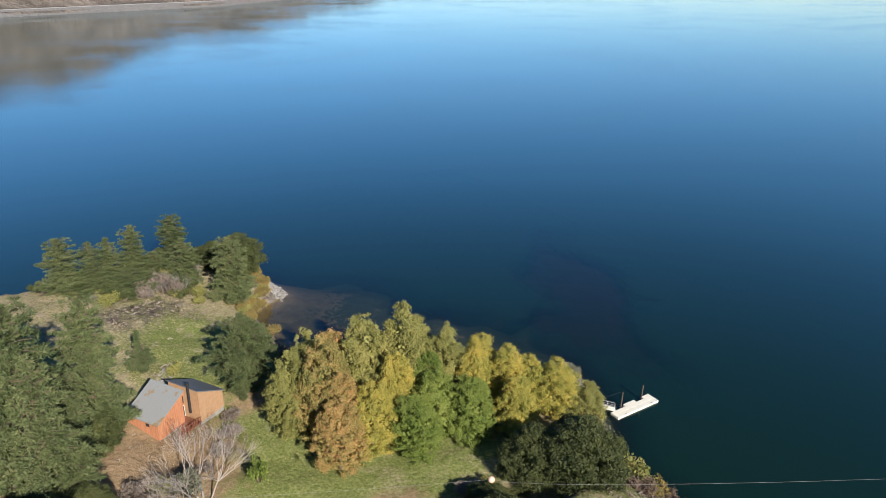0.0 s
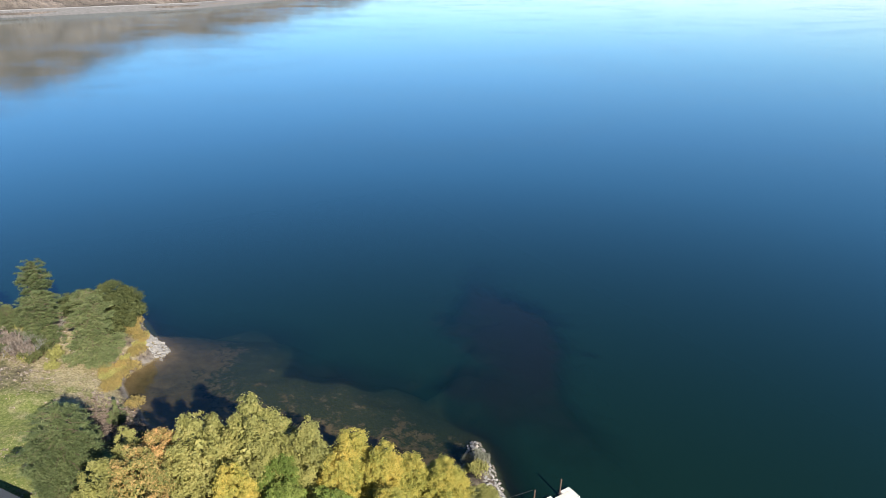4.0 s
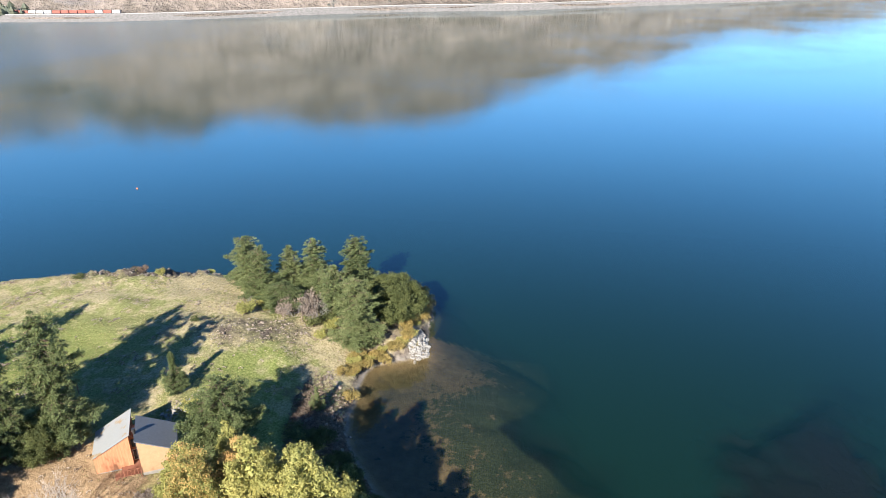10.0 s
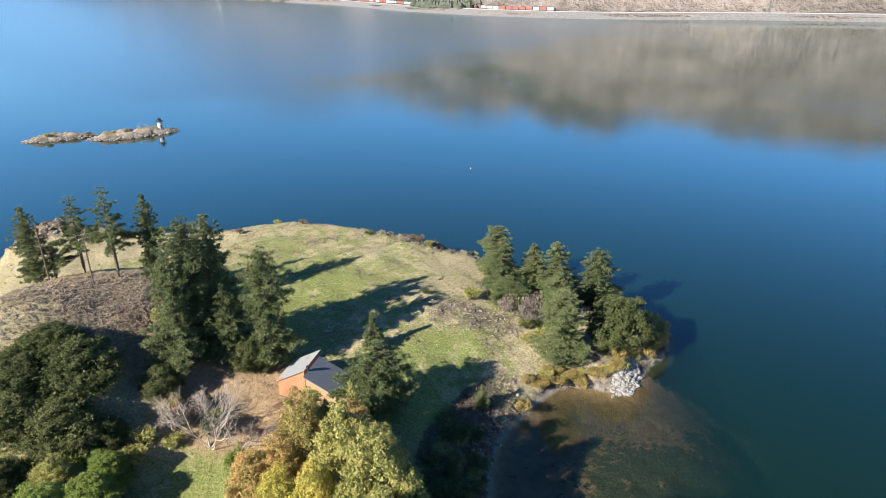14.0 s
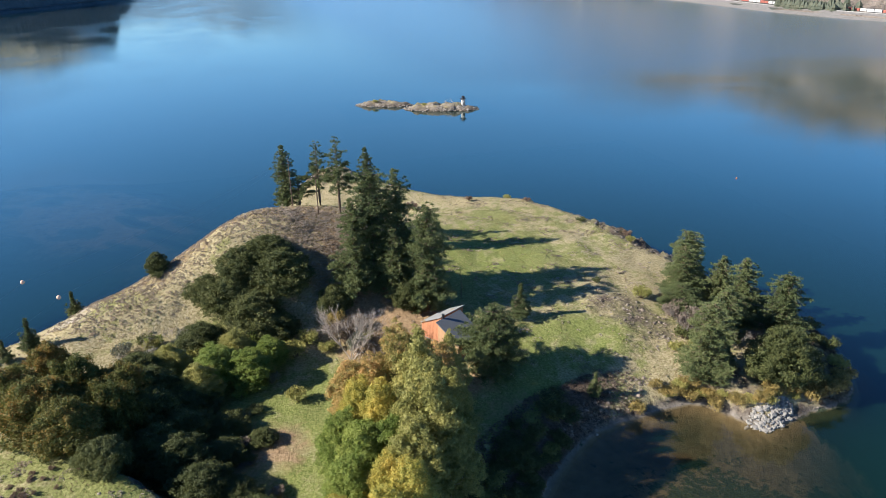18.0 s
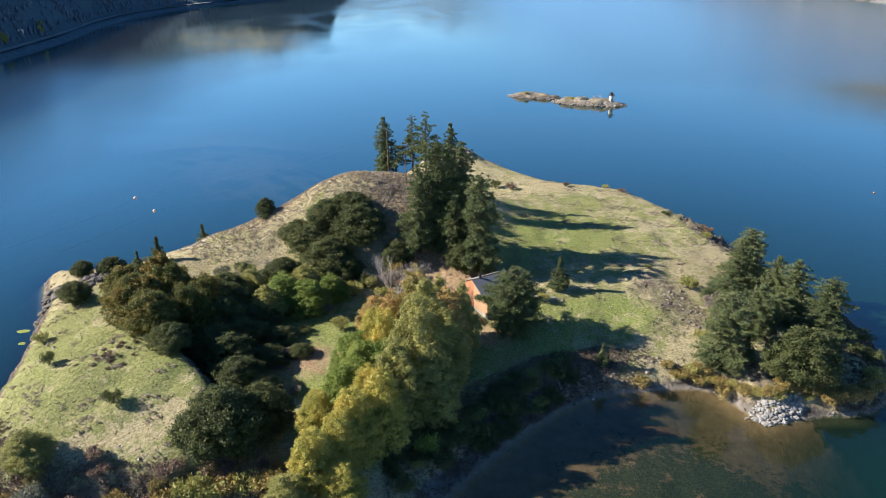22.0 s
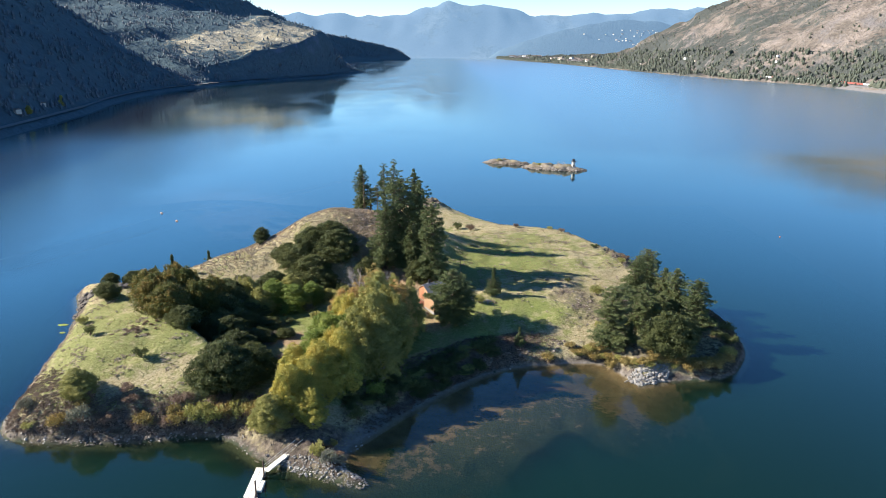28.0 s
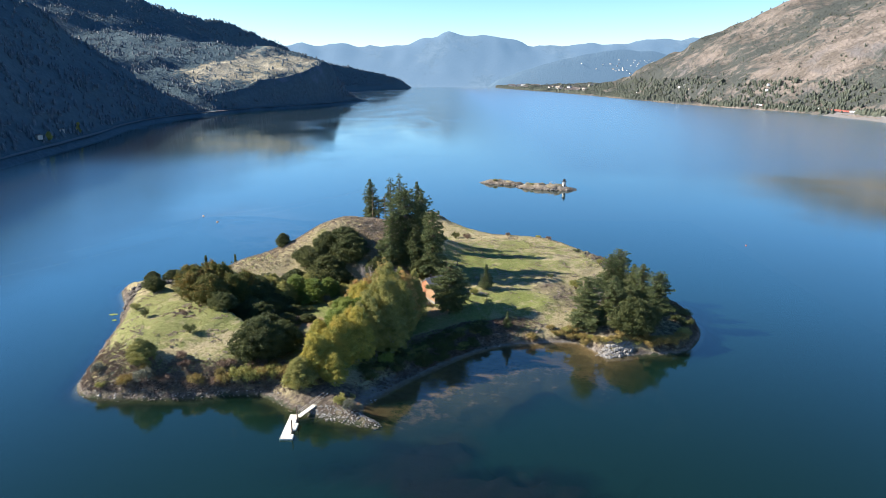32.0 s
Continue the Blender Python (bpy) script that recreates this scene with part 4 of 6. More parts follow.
COTTONWOODS_WEST = (
    ("orange", -17.5, 155, 19.5, 1.2), ("olive", -17, 140, 21.5, 1.5), ("olive", -16, 147, 20.5, 1.45), ("orange", -11.5, 151, 17, 1.15), ("olive", -12, 144, 17, 1.2),
    ("olive", -13, 159, 15.5, 1.2), ("olive", -8.5, 154.5, 16.5, 0.85), ("gold", -22.5, 144.5, 16, 1.1), ("lime", -21.5, 138, 15, 1.05), ("gold", -24.5, 131, 13.5, 1.0), ("olive", -14, 135, 16, 1.2),
)
for key, x, y, tall, wide in COTTONWOODS_FAR_WEST + COTTONWOODS_WEST:
    plant(TALL[key], x, y, tall, wide * 0.84, turn=(x * 71) % 360)
BARE = kind("bare_tree", (bare_tree(41, 9, 0.36, 6, 2),), (GREY_BARK,), 9, "leafless grey tree with fine branches", "tree", "bare trees")
BIG_BARE = kind("bare_tree", (bare_tree(43, 13, 0.33, 5, 4),), (GREY_BARK,), 13, "large leafless tree with pale stems before the house", "tree", "bare trees")
plant(BIG_BARE, -22.6, 176.3, 15, 1.0)
for x, y, tall in ((-22.5, 183, 6.5), (-18.5, 173, 7), (-62, 189, 6), (-56, 191, 5.5), (-67, 184, 5.5), (-61, 184, 5)):
    plant(BARE, x, y, tall, tall / 8, turn=(x * 71) % 360)
GNARL = kind("dead_shrub", (bare_tree(42, 7, 0.6, 4, 4),), (PALE_STONE,), 7, "gnarled bleached shrub among the pines", "shrub", "bare trees")
for x, y, tall in ((45, 163, 7), (50, 164, 7), (53, 158, 6), (46, 168, 5)):
    plant(GNARL, x, y, tall, turn=(x * 71) % 360)

# ---- bushes ----
BUSHES = {key: kind("bush", bush(seed, 2.0, 1.7), (BARK, leaf), 2.0, words, "bush", "bushes on the island")
          for key, seed, leaf, words in (("gold", 51, RUST_LEAF, "rusty gold autumn bush by the water"), ("olive", 52, OLIVE_LEAF, "olive green bush with dense leaves"), ("dark", 53, OAK_LEAF, "dark green bush with dense leaves"),
                                         ("lime", 54, LIME_LEAF, "bright green bush with thin stems"), ("grey", 55, GREY_LEAF, "grey-green willow bush with thin leaves"), ("red", 56, RED_LEAF, "low brown shrub with dry leaves"), ("twig", 57, TWIG_LEAF, "leafless grey-brown bush with dense twigs"))}
BUSHES_FAR_WEST = (
    ("olive", -91, 155, 2.2, 1.0), ("dark", -84, 144.5, 2.6, 0.9), ("gold", -77.5, 115, 3.2, 1.2), ("grey", -72.5, 115.5, 4.6, 1.6), ("dark", -67, 132.5, 2.6, 1.1),
    ("grey", -66, 190, 3.4, 1.5), ("gold", -60, 115.5, 3, 1.3), ("dark", -60, 209.5, 2, 0.9), ("grey", -60, 186, 4, 1.6),
    ("gold", -54, 116, 3.4, 1.3), ("grey", -54, 192, 3.4, 1.5), ("red", -54, 120, 2.0, 1.6),
    ("olive", -50.5, 117.5, 4.4, 1.7), ("olive", -47, 117.5, 4.4, 1.8), ("red", -47, 121, 2.2, 1.8), 
    ("olive", -45, 182, 5, 1.8), ("gold", -44, 118, 3.6, 1.4),
)
BUSHES_WEST = (
    ("olive", -41, 118, 4, 1.6), ("lime", -40, 184, 5, 1.7), ("red", -40, 121, 2.4, 1.8), ("olive", -37, 113, 4.5, 1.5), ("gold", -37, 118, 3.0, 1.2),
    ("gold", -36, 114, 4, 1.4), ("olive", -34, 166, 3, 1.3), ("olive", -33, 181, 4, 1.6), ("olive", -30, 184, 3.4, 1.4), ("olive", -27, 181, 2.2, 1.2),
    ("twig", -24.5, 184, 4.5, 1.6), ("olive", -24, 105.5, 3, 1.1), ("gold", -24, 187, 4, 1.2), ("lime", -22.4, 168, 4.5, 1.1), ("grey", -21.5, 103.5, 3, 1.0),
    ("grey", -21, 178, 5, 1.5), ("twig", -20, 185, 3.5, 1.4), ("grey", -19.5, 104.5, 2.2, 0.8), ("olive", -19, 181, 3, 1.2), ("dark", -18, 120, 3, 1.2),
    ("olive", -16, 205, 3.6, 1.4), ("twig", -16, 174.5, 1.4, 1.0),
)
BUSHES_MIDDLE = (
    ("lime", -15, 128, 4, 1.2), ("lime", -14, 203, 3, 1.3), ("twig", -13.5, 171, 1.8, 1.2), ("dark", -12, 126, 3, 1.3), ("dark", -11, 210, 3.5, 1.5),
    ("twig", -10.5, 168.5, 2.2, 1.3), ("dark", -9, 131, 2.2, 1.1), ("dark", -6, 133, 3, 1.3), ("twig", -6, 167, 2.0, 1.2), ("dark", -1, 139, 2.8, 1.2),
    ("dark", 4, 145, 2.6, 1.2), ("dark", 5, 262, 3, 1.3), ("dark", 9, 149, 2.8, 1.3), ("olive", 9.5, 172.5, 2.6, 1.0), ("red", 10, 258, 2.4, 1.4),
    ("dark", 12, 150, 1.6, 1.0), ("gold", 25.5, 148.6, 2.8, 1.2), ("red", 27.4, 254, 1.8, 0.7), ("dark", 36, 186, 1.3, 0.7),
    ("gold", 37, 149, 2.6, 1.3), ("gold", 40, 146, 2.4, 1.2),
)
BUSHES_BEACH = (
    ("olive", 40, 160, 2, 1.1), ("olive", 41, 256, 1.5, 0.9), ("gold", 43, 144, 2.2, 1.1), ("olive", 44, 159, 2.5, 1.3), ("red", 44, 247, 1.4, 0.9),
    ("twig", 45, 164, 5.0, 1.4), ("dark", 47, 252, 1.6, 0.9), ("twig", 47, 170, 4.6, 1.3), ("olive", 48, 175, 1.6, 1.0), ("twig", 49, 166, 5.5, 1.5),
    ("gold", 50, 144, 2.6, 1.2), ("dark", 52, 226, 1.2, 1.0), ("olive", 52, 150, 2.6, 1.3), ("twig", 52, 166, 5, 1.5), ("olive", 55, 163, 5, 1.5),
    ("gold", 57, 141.5, 2.6, 1.1), ("olive", 57, 207, 1.8, 0.9), ("gold", 60, 141.5, 3.4, 1.6), ("red", 60, 214, 1.6, 1.0), ("dark", 62, 190, 2.5, 1.2),
    ("gold", 63.5, 142.5, 3, 1.4), ("olive", 66, 199, 1.8, 0.8),
)
BUSHES_EAST = (
    ("gold", 66.5, 144.5, 3, 1.5), ("olive", 69, 148, 2.8, 1.5), ("dark", 71, 153, 2.6, 1.5), ("dark", 73, 160, 2.4, 1.4), ("dark", 68, 154, 2.0, 1.1), ("dark", 69, 160, 2.6, 1.5),
)
for key, x, y, tall, wide in BUSHES_FAR_WEST + BUSHES_WEST + BUSHES_MIDDLE + BUSHES_BEACH + BUSHES_EAST:
    plant(BUSHES[key], x, y, tall, wide, turn=(x * 91 + y * 17) % 360)
rng = np.random.RandomState(7)
for k in range(24):
    u = k / 30
    x, y = -17 + 40 * u + rng.normal(0, 2.6), 121 + 30 * u ** 0.8 + rng.normal(0, 2.0) + 3.0
    if float(shore_distance(np.array([x]), np.array([y]))[0][0]) > 7:
        plant(BUSHES["dark"], x, y, rng.uniform(0.8, 1.7), rng.uniform(0.7, 1.2), turn=rng.uniform(0, 360))
thicket = np.random.RandomState(19)
for k in range(9):
    x, y = thicket.uniform(-45, -36), thicket.uniform(134, 166)
    plant(BUSHES[("dark", "twig", "dark", "olive", "dark", "twig")[k % 6]], x, y, thicket.uniform(0.8, 2.0), thicket.uniform(0.7, 1.2), turn=thicket.uniform(0, 360))
made = 0
while made < 40:
    x, y = rng.uniform(-21, 12), rng.uniform(106, 158)
    if (8 if y < 128 else 3) < float(on_grid(D, x, y)) < (14 if y < 128 else 10) and y < 160 - 0.2 * x:
        plant(BUSHES[("dark", "dark", "dark", "olive", "dark")[made % 5]], x, y, rng.uniform(0.8, 1.7), rng.uniform(0.9, 1.6), turn=rng.uniform(0, 360))
        made += 1
for k in range(32):
    x, y = rng.uniform(-62, -36), rng.uniform(166, 192)
    plant(BUSHES[("olive", "lime", "olive", "grey", "dark")[k % 5]], x, y, rng.uniform(1.8, 4.6), rng.uniform(1.0, 1.8), turn=rng.uniform(0, 360))
for k in range(18):
    x, y = rng.uniform(-86, -38), 117 + rng.uniform(-1.5, 5.5)
    plant(BUSHES[("red", "olive", "red", "grey", "gold")[k % 5]], x, y, rng.uniform(1.2, 3.0), rng.uniform(0.9, 1.5), turn=rng.uniform(0, 360))
for k in range(34):
    x = 31 + k * 1.0
    y = float(np.interp(x, (31, 38, 42, 46, 55, 65), (151, 150.5, 146, 142.5, 142.5, 143))) + rng.uniform(-0.6, 1.4)
    plant(BUSHES[("gold", "gold", "olive")[k % 3]], x, y, rng.uniform(1.2, 2.2), rng.uniform(0.7, 1.2), turn=rng.uniform(0, 360))
for k in range(18):
    x = -30 + rng.uniform(0, 16)
    y = 105 + (x + 30) * 0.1 + rng.uniform(-1.5, 5)
    if float(on_grid(D, x, y)) > 1.2 and not (-33 < x < -25 and 102 < y < 110.5):
        plant(BUSHES[('grey', 'olive', 'red')[k % 3]], x, y, rng.uniform(0.7, 1.6), rng.uniform(0.5, 0.9), turn=rng.uniform(0, 360))
shade = np.random.RandomState(37)
made = 0
while made < 26:
    x, y = shade.uniform(-8, 13), shade.uniform(128, 153)
    if 1.6 < float(on_grid(D, x, y)) < 4.5:
        plant(BUSHES["dark"], x, y, shade.uniform(0.7, 1.6), shade.uniform(0.6, 1.1), turn=shade.uniform(0, 360))
        made += 1
under = np.random.RandomState(29)
for k in range(18):
    x, y = under.uniform(43, 60), under.uniform(153, 180)
    plant(BUSHES[("olive", "grey", "twig", "dark")[k % 4]], x, y, under.uniform(1.6, 4.0), under.uniform(0.9, 1.5), turn=under.uniform(0, 360))
rng = np.random.RandomState(8)
for _ in range(26):
    plant(BUSHES["red"], -73 + rng.normal(0, 2.6), 146 + rng.normal(0, 2.0), rng.uniform(0.3, 0.6), rng.uniform(0.25, 0.4), turn=rng.uniform(0, 360))


# ---- stones ----
def stone(seed, squash=0.7):
    r = np.random.RandomState(seed)
    bm = bmesh.new()
    bmesh.ops.create_icosphere(bm, subdivisions=1, radius=1.0)
    for v in bm.verts:
        v.co = v.co * r.uniform(0.72, 1.15)
        v.co.z *= squash
        v.co.x = round(v.co.x * 3.2) / 3.2 * 0.5 + v.co.x * 0.5
    me = bpy.data.meshes.new("stone")
    bm.to_mesh(me)
    bm.free()
    return me


def stone_set(material):
    out = []
    for s in range(5):
        me = stone(60 + s, 0.6 + 0.07 * s)
        me.materials.append(material)
        out.append(me)
    return out


PALE, DARK, BROWN = stone_set(PALE_STONE), stone_set(DARK_STONE), stone_set(BROWN_STONE)


def stone_pile(name, label, meshes, places, group=""):
    """Stones of their own on the ground, under one heap."""
    x0, y0 = places[0][:2]
    heap = thing(name, x0, y0, 0, label, "rocks", group)
    r = np.random.RandomState(len(places))
    for x, y, size, lift in places:
        ob = new("stone", meshes[r.randint(5)])
        ob.parent = heap
        ob.matrix_local = Matrix.Translation((x - x0, y - y0, height_at(x, y) + lift)) @ pose(0, 0, 0, r.uniform(-25, 25), r.uniform(-25, 25), r.uniform(0, 360)) @ Matrix.Diagonal((size * r.uniform(0.8, 1.4), size * r.uniform(0.7, 1.1), size * r.uniform(0.6, 1.0), 1))
    return heap


def strewn(seed, count, cx, cy, a, b, turn, low, high, wet=-0.3):
    r = np.random.RandomState(seed)
    out = []
    while len(out) < count:
        u, v = r.uniform(-1, 1, 2)
        if u * u + v * v > 1:
            continue
        c, s = math.cos(radians(turn)), math.sin(radians(turn))
        x, y = cx + u * a * c - v * b * s, cy + u * a * s + v * b * c
        if height_at(x, y) > wet:
            size = low + (high - low) * r.rand() ** 2
            out.append((x, y, size, size * 0.1))
    return out


stone_pile("rock_outcrop", "pale broken rocks at the tip of the point", PALE, strewn(71, 300, 47.3, 140.4, 5.4, 2.5, 15, 0.22, 0.7))
stone_pile("rock_spit", "pale stones along the spit beside the beach", PALE, strewn(72, 290, -22.5, 102.6, 10, 2.2, -20, 0.12, 0.4))
stone_pile("rocky_shore", "dark broken rocks along the western shore", DARK, strewn(73, 280, -103.5, 172, 26, 4.5, 66, 0.4, 1.3))
stone_pile("rocky_shore", "dark rocks with pale edges along the southern shore", BROWN, strewn(74, 280, -68, 114.5, 21, 2.2, -3, 0.12, 0.42))
stone_pile("rock_ridge", "brown rock ridge breaking through the meadow", BROWN, strewn(75, 60, 37, 174, 13, 4.0, -62, 0.15, 0.55))
stone_pile("rock_ridge", "dark rocks on the cliff edge over the river", DARK, strewn(76, 160, 60, 211, 16, 4.5, 105, 0.12, 0.7))
stone_pile("rock_heap", "heap of pale rubble behind the house", PALE, strewn(77, 110, 7.5, 175, 6.5, 1.5, -25, 0.18, 0.5))
stone_pile("rocky_shore", "grey stones on the shaded beach", BROWN, strewn(78, 90, 20, 150, 12, 2.0, 22, 0.2, 0.5))
stone_pile("rock_outcrop", "pale rocky knob at the northern end", BROWN, strewn(79, 90, -10, 303, 12, 8, 0, 0.3, 1.0))
stone_pile("rock_ridge", "pale bare rock along the western ridge", PALE, strewn(80, 110, -58, 226, 26, 2.6, 19, 0.2, 0.9))


def scatter(name, count, seed, accept, build, material, label, category, area=(-115, 78, 100, 312)):
    """One sheet of small uncountable things over the island."""
    r = np.random.RandomState(seed)
    x, y = r.uniform(*area[:2], count * 6), r.uniform(*area[2:], count * 6)
    d, w = on_grid(D, x, y), on_grid(W, x, y)
    keep = accept(x, y, d, w, r)
    x, y = x[keep][:count], y[keep][:count]
    v, f = build(x, y, on_grid(Z, x, y), r)
    ob = part(name, mesh(name, v, f), material)
    return tagged(ob, label, category, kind="stuff")


def tufts(low, high):
    def build(x, y, z, r):
        n = len(x)
        c = np.repeat(np.stack([x, y, z], -1), 4, 0)
        a = r.uniform(0, 6.28, 4 * n)
        h, w = r.uniform(low, high, 4 * n), r.uniform(0.05, 0.14, 4 * n)
        side = np.stack([np.cos(a), np.sin(a), 0 * a], -1) * w[:, None]
        tip = np.stack([r.normal(0, 0.5, 4 * n) * h, r.normal(0, 0.5, 4 * n) * h, h], -1)
        v = np.stack([c - side, c + side, c + tip], 1).reshape(-1, 3)
        return v, np.arange(len(v)).reshape(-1, 3)
    return build


def open_ground(x, y, d, w, r):
    bare = blob(x, y, -14, 184, 16, 12) + blob(x, y, 37, 173, 13, 5, -62)
    shade = blob(x, y, 3, 146, 30, 12, 30, 4) + blob(x, y, -45, 168, 18, 30, 0, 4) + blob(x, y, -25, 140, 15, 28, 0, 4) + (x < -28) * (y < 128) * (d < 10)
    return (d > 2) & (r.rand(len(x)) > bare + shade)


scatter("dry_grass", 24000, 91, lambda x, y, d, w, r: open_ground(x, y, d, w, r) & (waves(x, y, 14, 25) > -0.2), tufts(0.06, 0.17), STRAW, "tufts of dry straw-coloured grass", "grass")
scatter("green_grass", 22000, 92, lambda x, y, d, w, r: open_ground(x, y, d, w, r) & (waves(x, y, 14, 25) < 0.3), tufts(0.05, 0.12), BLADE, "tufts of green grass", "grass")


def heath(x, y, z, r):
    """Low round clumps of dry twigs."""
    n, k = len(x), 14
    c = np.repeat(np.stack([x, y, z], -1), k, 0)
    size = np.repeat(r.uniform(0.16, 0.45, n), k)[:, None]
    way = unit(r.normal(size=(n * k, 3)) + np.array([0, 0, 0.6]))
    way[:, 2] = np.abs(way[:, 2])
    return quads(c + way * size * (1, 1, 0.7), unit(np.cross(way, r.normal(size=(n * k, 3)))), way, 0.5 * size[:, 0] + 0.1, 0.3 * size[:, 0] + 0.07)


TWIG = foliage("dry twigs", (0.20, 0.16, 0.13), (0.34, 0.28, 0.225), (0.46, 0.39, 0.315), glow=0.25)
scatter("dry_heath", 3600, 93, lambda x, y, d, w, r: (blob(x, y, -22, 210, 15, 14, 10, 4) > r.rand(len(x))), heath, TWIG, "low clumps of dry grey-brown scrub on the knoll", "scrub", (-52, 0, 192, 226))
scatter("dry_heath", 1300, 99, lambda x, y, d, w, r: (d > 2) & (waves(x, y, 20, 14) > 0.35) & (blob(x, y, 30, 214, 58, 38, 68, 4) > r.rand(len(x))), heath, TWIG, "low clumps of dry scrub in the meadow", "scrub", (-12, 76, 160, 275))
scatter("dry_heath", 900, 90, lambda x, y, d, w, r: (d > 4) & (waves(x, y, 21, 10) > 0.5) & (blob(x, y, -78, 146, 40, 26, -48, 4) > r.rand(len(x))), heath, TWIG, "low clumps of dry scrub on the western mound", "scrub", (-105, -50, 118, 190))
scatter("dry_heath", 2600, 98, lambda x, y, d, w, r: (d > 1.5) & (blob(x, y, -56, 214, 25, 10, 35, 3) > 1.2 * r.rand(len(x))), heath, TWIG, "dry grey-brown scrub on the western slope", "scrub", (-90, -28, 195, 240))
BROWN_BRUSH = foliage("brown brush", (0.10, 0.075, 0.06), (0.20, 0.155, 0.125), (0.32, 0.25, 0.20), glow=0.2)
DARK_BRUSH = foliage("dark brush", (0.05, 0.042, 0.034), (0.105, 0.088, 0.07), (0.19, 0.16, 0.125), glow=0.15)
scatter("dry_heath", 3200, 94, lambda x, y, d, w, r: (d > 1.0) & (blob(x, y, -64, 117, 33, 4.2, 0, 4) + 0.8 * blob(x, y, -88, 121, 8, 10, 0, 4) > r.rand(len(x))), heath, BROWN_BRUSH, "brown scrub on the southern bank", "scrub", (-95, -28, 112, 134))
scatter("dry_heath", 3600, 86, lambda x, y, d, w, r: (d > 1.2) & (d < 13 - 0.15 * x) & (blob(x, y, 4, 142, 30, 11, 45, 4) > 1.1 * r.rand(len(x))), heath, BROWN_BRUSH, "brown brush on the shaded bank above the bay", "scrub", (-22, 34, 116, 160))
scatter("dry_heath", 700, 95, lambda x, y, d, w, r: (d > 1.5) & (blob(x, y, -14, 181, 12, 8, 0, 4) * 0.12 + blob(x, y, 50, 160, 16, 12) > 1.4 * r.rand(len(x))), heath, TWIG, "dead brush about the house and pines", "scrub", (-32, 72, 142, 196))


scatter("dry_heath", 2400, 87, lambda x, y, d, w, r: (d > 0.8) & (x > 58) & (np.exp(-d / 10) > r.rand(len(x))), heath, DARK_BRUSH, "dark brush on the eastern headland", "scrub", (58, 80, 138, 190))


def rubble(x, y, z, r):
    """Small broken stones: uneven octahedra."""
    n = len(x)
    c = np.stack([x, y, z], -1)[:, None]
    a = np.arange(4)[None] * 1.5708 + r.uniform(0, 6.28, (n, 1)) + r.normal(0, 0.25, (n, 4))
    size = (0.09 + 0.36 * r.rand(n, 1) ** 3) * r.uniform(0.7, 1.3, (n, 4))
    ring = c + np.stack([np.cos(a) * size, np.sin(a) * size, 0.1 * size], -1)
    top = c + np.stack([r.normal(0, 0.05, (n, 1)), r.normal(0, 0.05, (n, 1)), size[:, :1] * r.uniform(0.5, 0.9, (n, 1))], -1)
    v = np.stack([ring, np.roll(ring, -1, 1), np.repeat(top, 4, 1)], 2).reshape(-1, 3)
    return v, np.arange(len(v)).reshape(-1, 3)


SCREE = foliage("scree", (0.06, 0.05, 0.042), (0.15, 0.125, 0.10), (0.33, 0.30, 0.26), glow=0.0, spread=0.9)
scatter("scree", 6000, 96, lambda x, y, d, w, r: (d > 0.3) & (np.exp(-d / 5) * (x < -30) * (y < 240) + blob(x, y, 37, 174, 13, 5, -62) + 0.8 * blob(x, y, -58, 231, 26, 5, 35) + blob(x, y, 62, 208, 16, 6, 105) + 0.7 * np.exp(-d / 2) > 1.2 * r.rand(len(x))), rubble, SCREE, "broken stones on the banks and bare slopes", "stones")

PALE_SCREE = foliage("pale scree", (0.17, 0.16, 0.145), (0.28, 0.265, 0.245), (0.42, 0.40, 0.37), glow=0.0, spread=0.9)
scatter("shore_stones", 3000, 97, lambda x, y, d, w, r: (d > -0.6) & (d < 0.7) & ((x < -12) & (y < 215)), rubble, PALE_SCREE, "thin pale line of stones along the waterline", "stones", (-118, -12, 98, 215))

# ---- the house ----
CEDAR = Nodes("cedar boards")
boards = CEDAR.add("TexCoord").outputs["Object"]
streak = CEDAR.noise(1.6, 5, 0.65, boards, (3.0, 3.0, 0.25))
CEDAR_SIDING = CEDAR.done(CEDAR.mix(CEDAR.noise(0.5, 3, 0.6, boards), CEDAR.ramp(streak, (0.3, (0.31, 0.12, 0.062)), (0.7, (0.46, 0.205, 0.112))), CEDAR.ramp(streak, (0.3, (0.37, 0.165, 0.085)), (0.7, (0.48, 0.245, 0.14)))), 0.75)
TAN_SIDING = plain("tan cedar boards", (0.36, 0.225, 0.13), 0.75, 0, 1.2, 0.15)
DARK_SHINGLE = plain("dark shingles", (0.125, 0.135, 0.15), 0.55, 0, 2.5, 0.15, 0.2)
mossy = Nodes("weathered roof")
drift = mossy.math("MULTIPLY_ADD", mossy.math("ADD", mossy.noise(0.9, 5), mossy.math("MULTIPLY", mossy.noise(0.25, 3), 1.2)), 9.0, -11.0)
MOSSY_ROOF = mossy.done(mossy.mix(drift, mossy.mix(mossy.noise(4), (0.20, 0.21, 0.215), (0.26, 0.27, 0.27)), (0.24, 0.17, 0.095)), 0.8)
DARK_TRIM = plain("dark trim", (0.03, 0.028, 0.026), 0.6)
CONCRETE = plain("concrete", (0.27, 0.255, 0.235), 0.9, 0, 1.5, 0.2, 0.3)
METAL = plain("dark metal", (0.08, 0.08, 0.085), 0.45, 0.7)
DECK_WOOD = plain("weathered red deck boards", (0.22, 0.095, 0.06), 0.8, 0, 2, 0.3, 0.2)
WHITE = plain("white paint", (0.75, 0.74, 0.70), 0.6, 0, 1.5, 0.08)
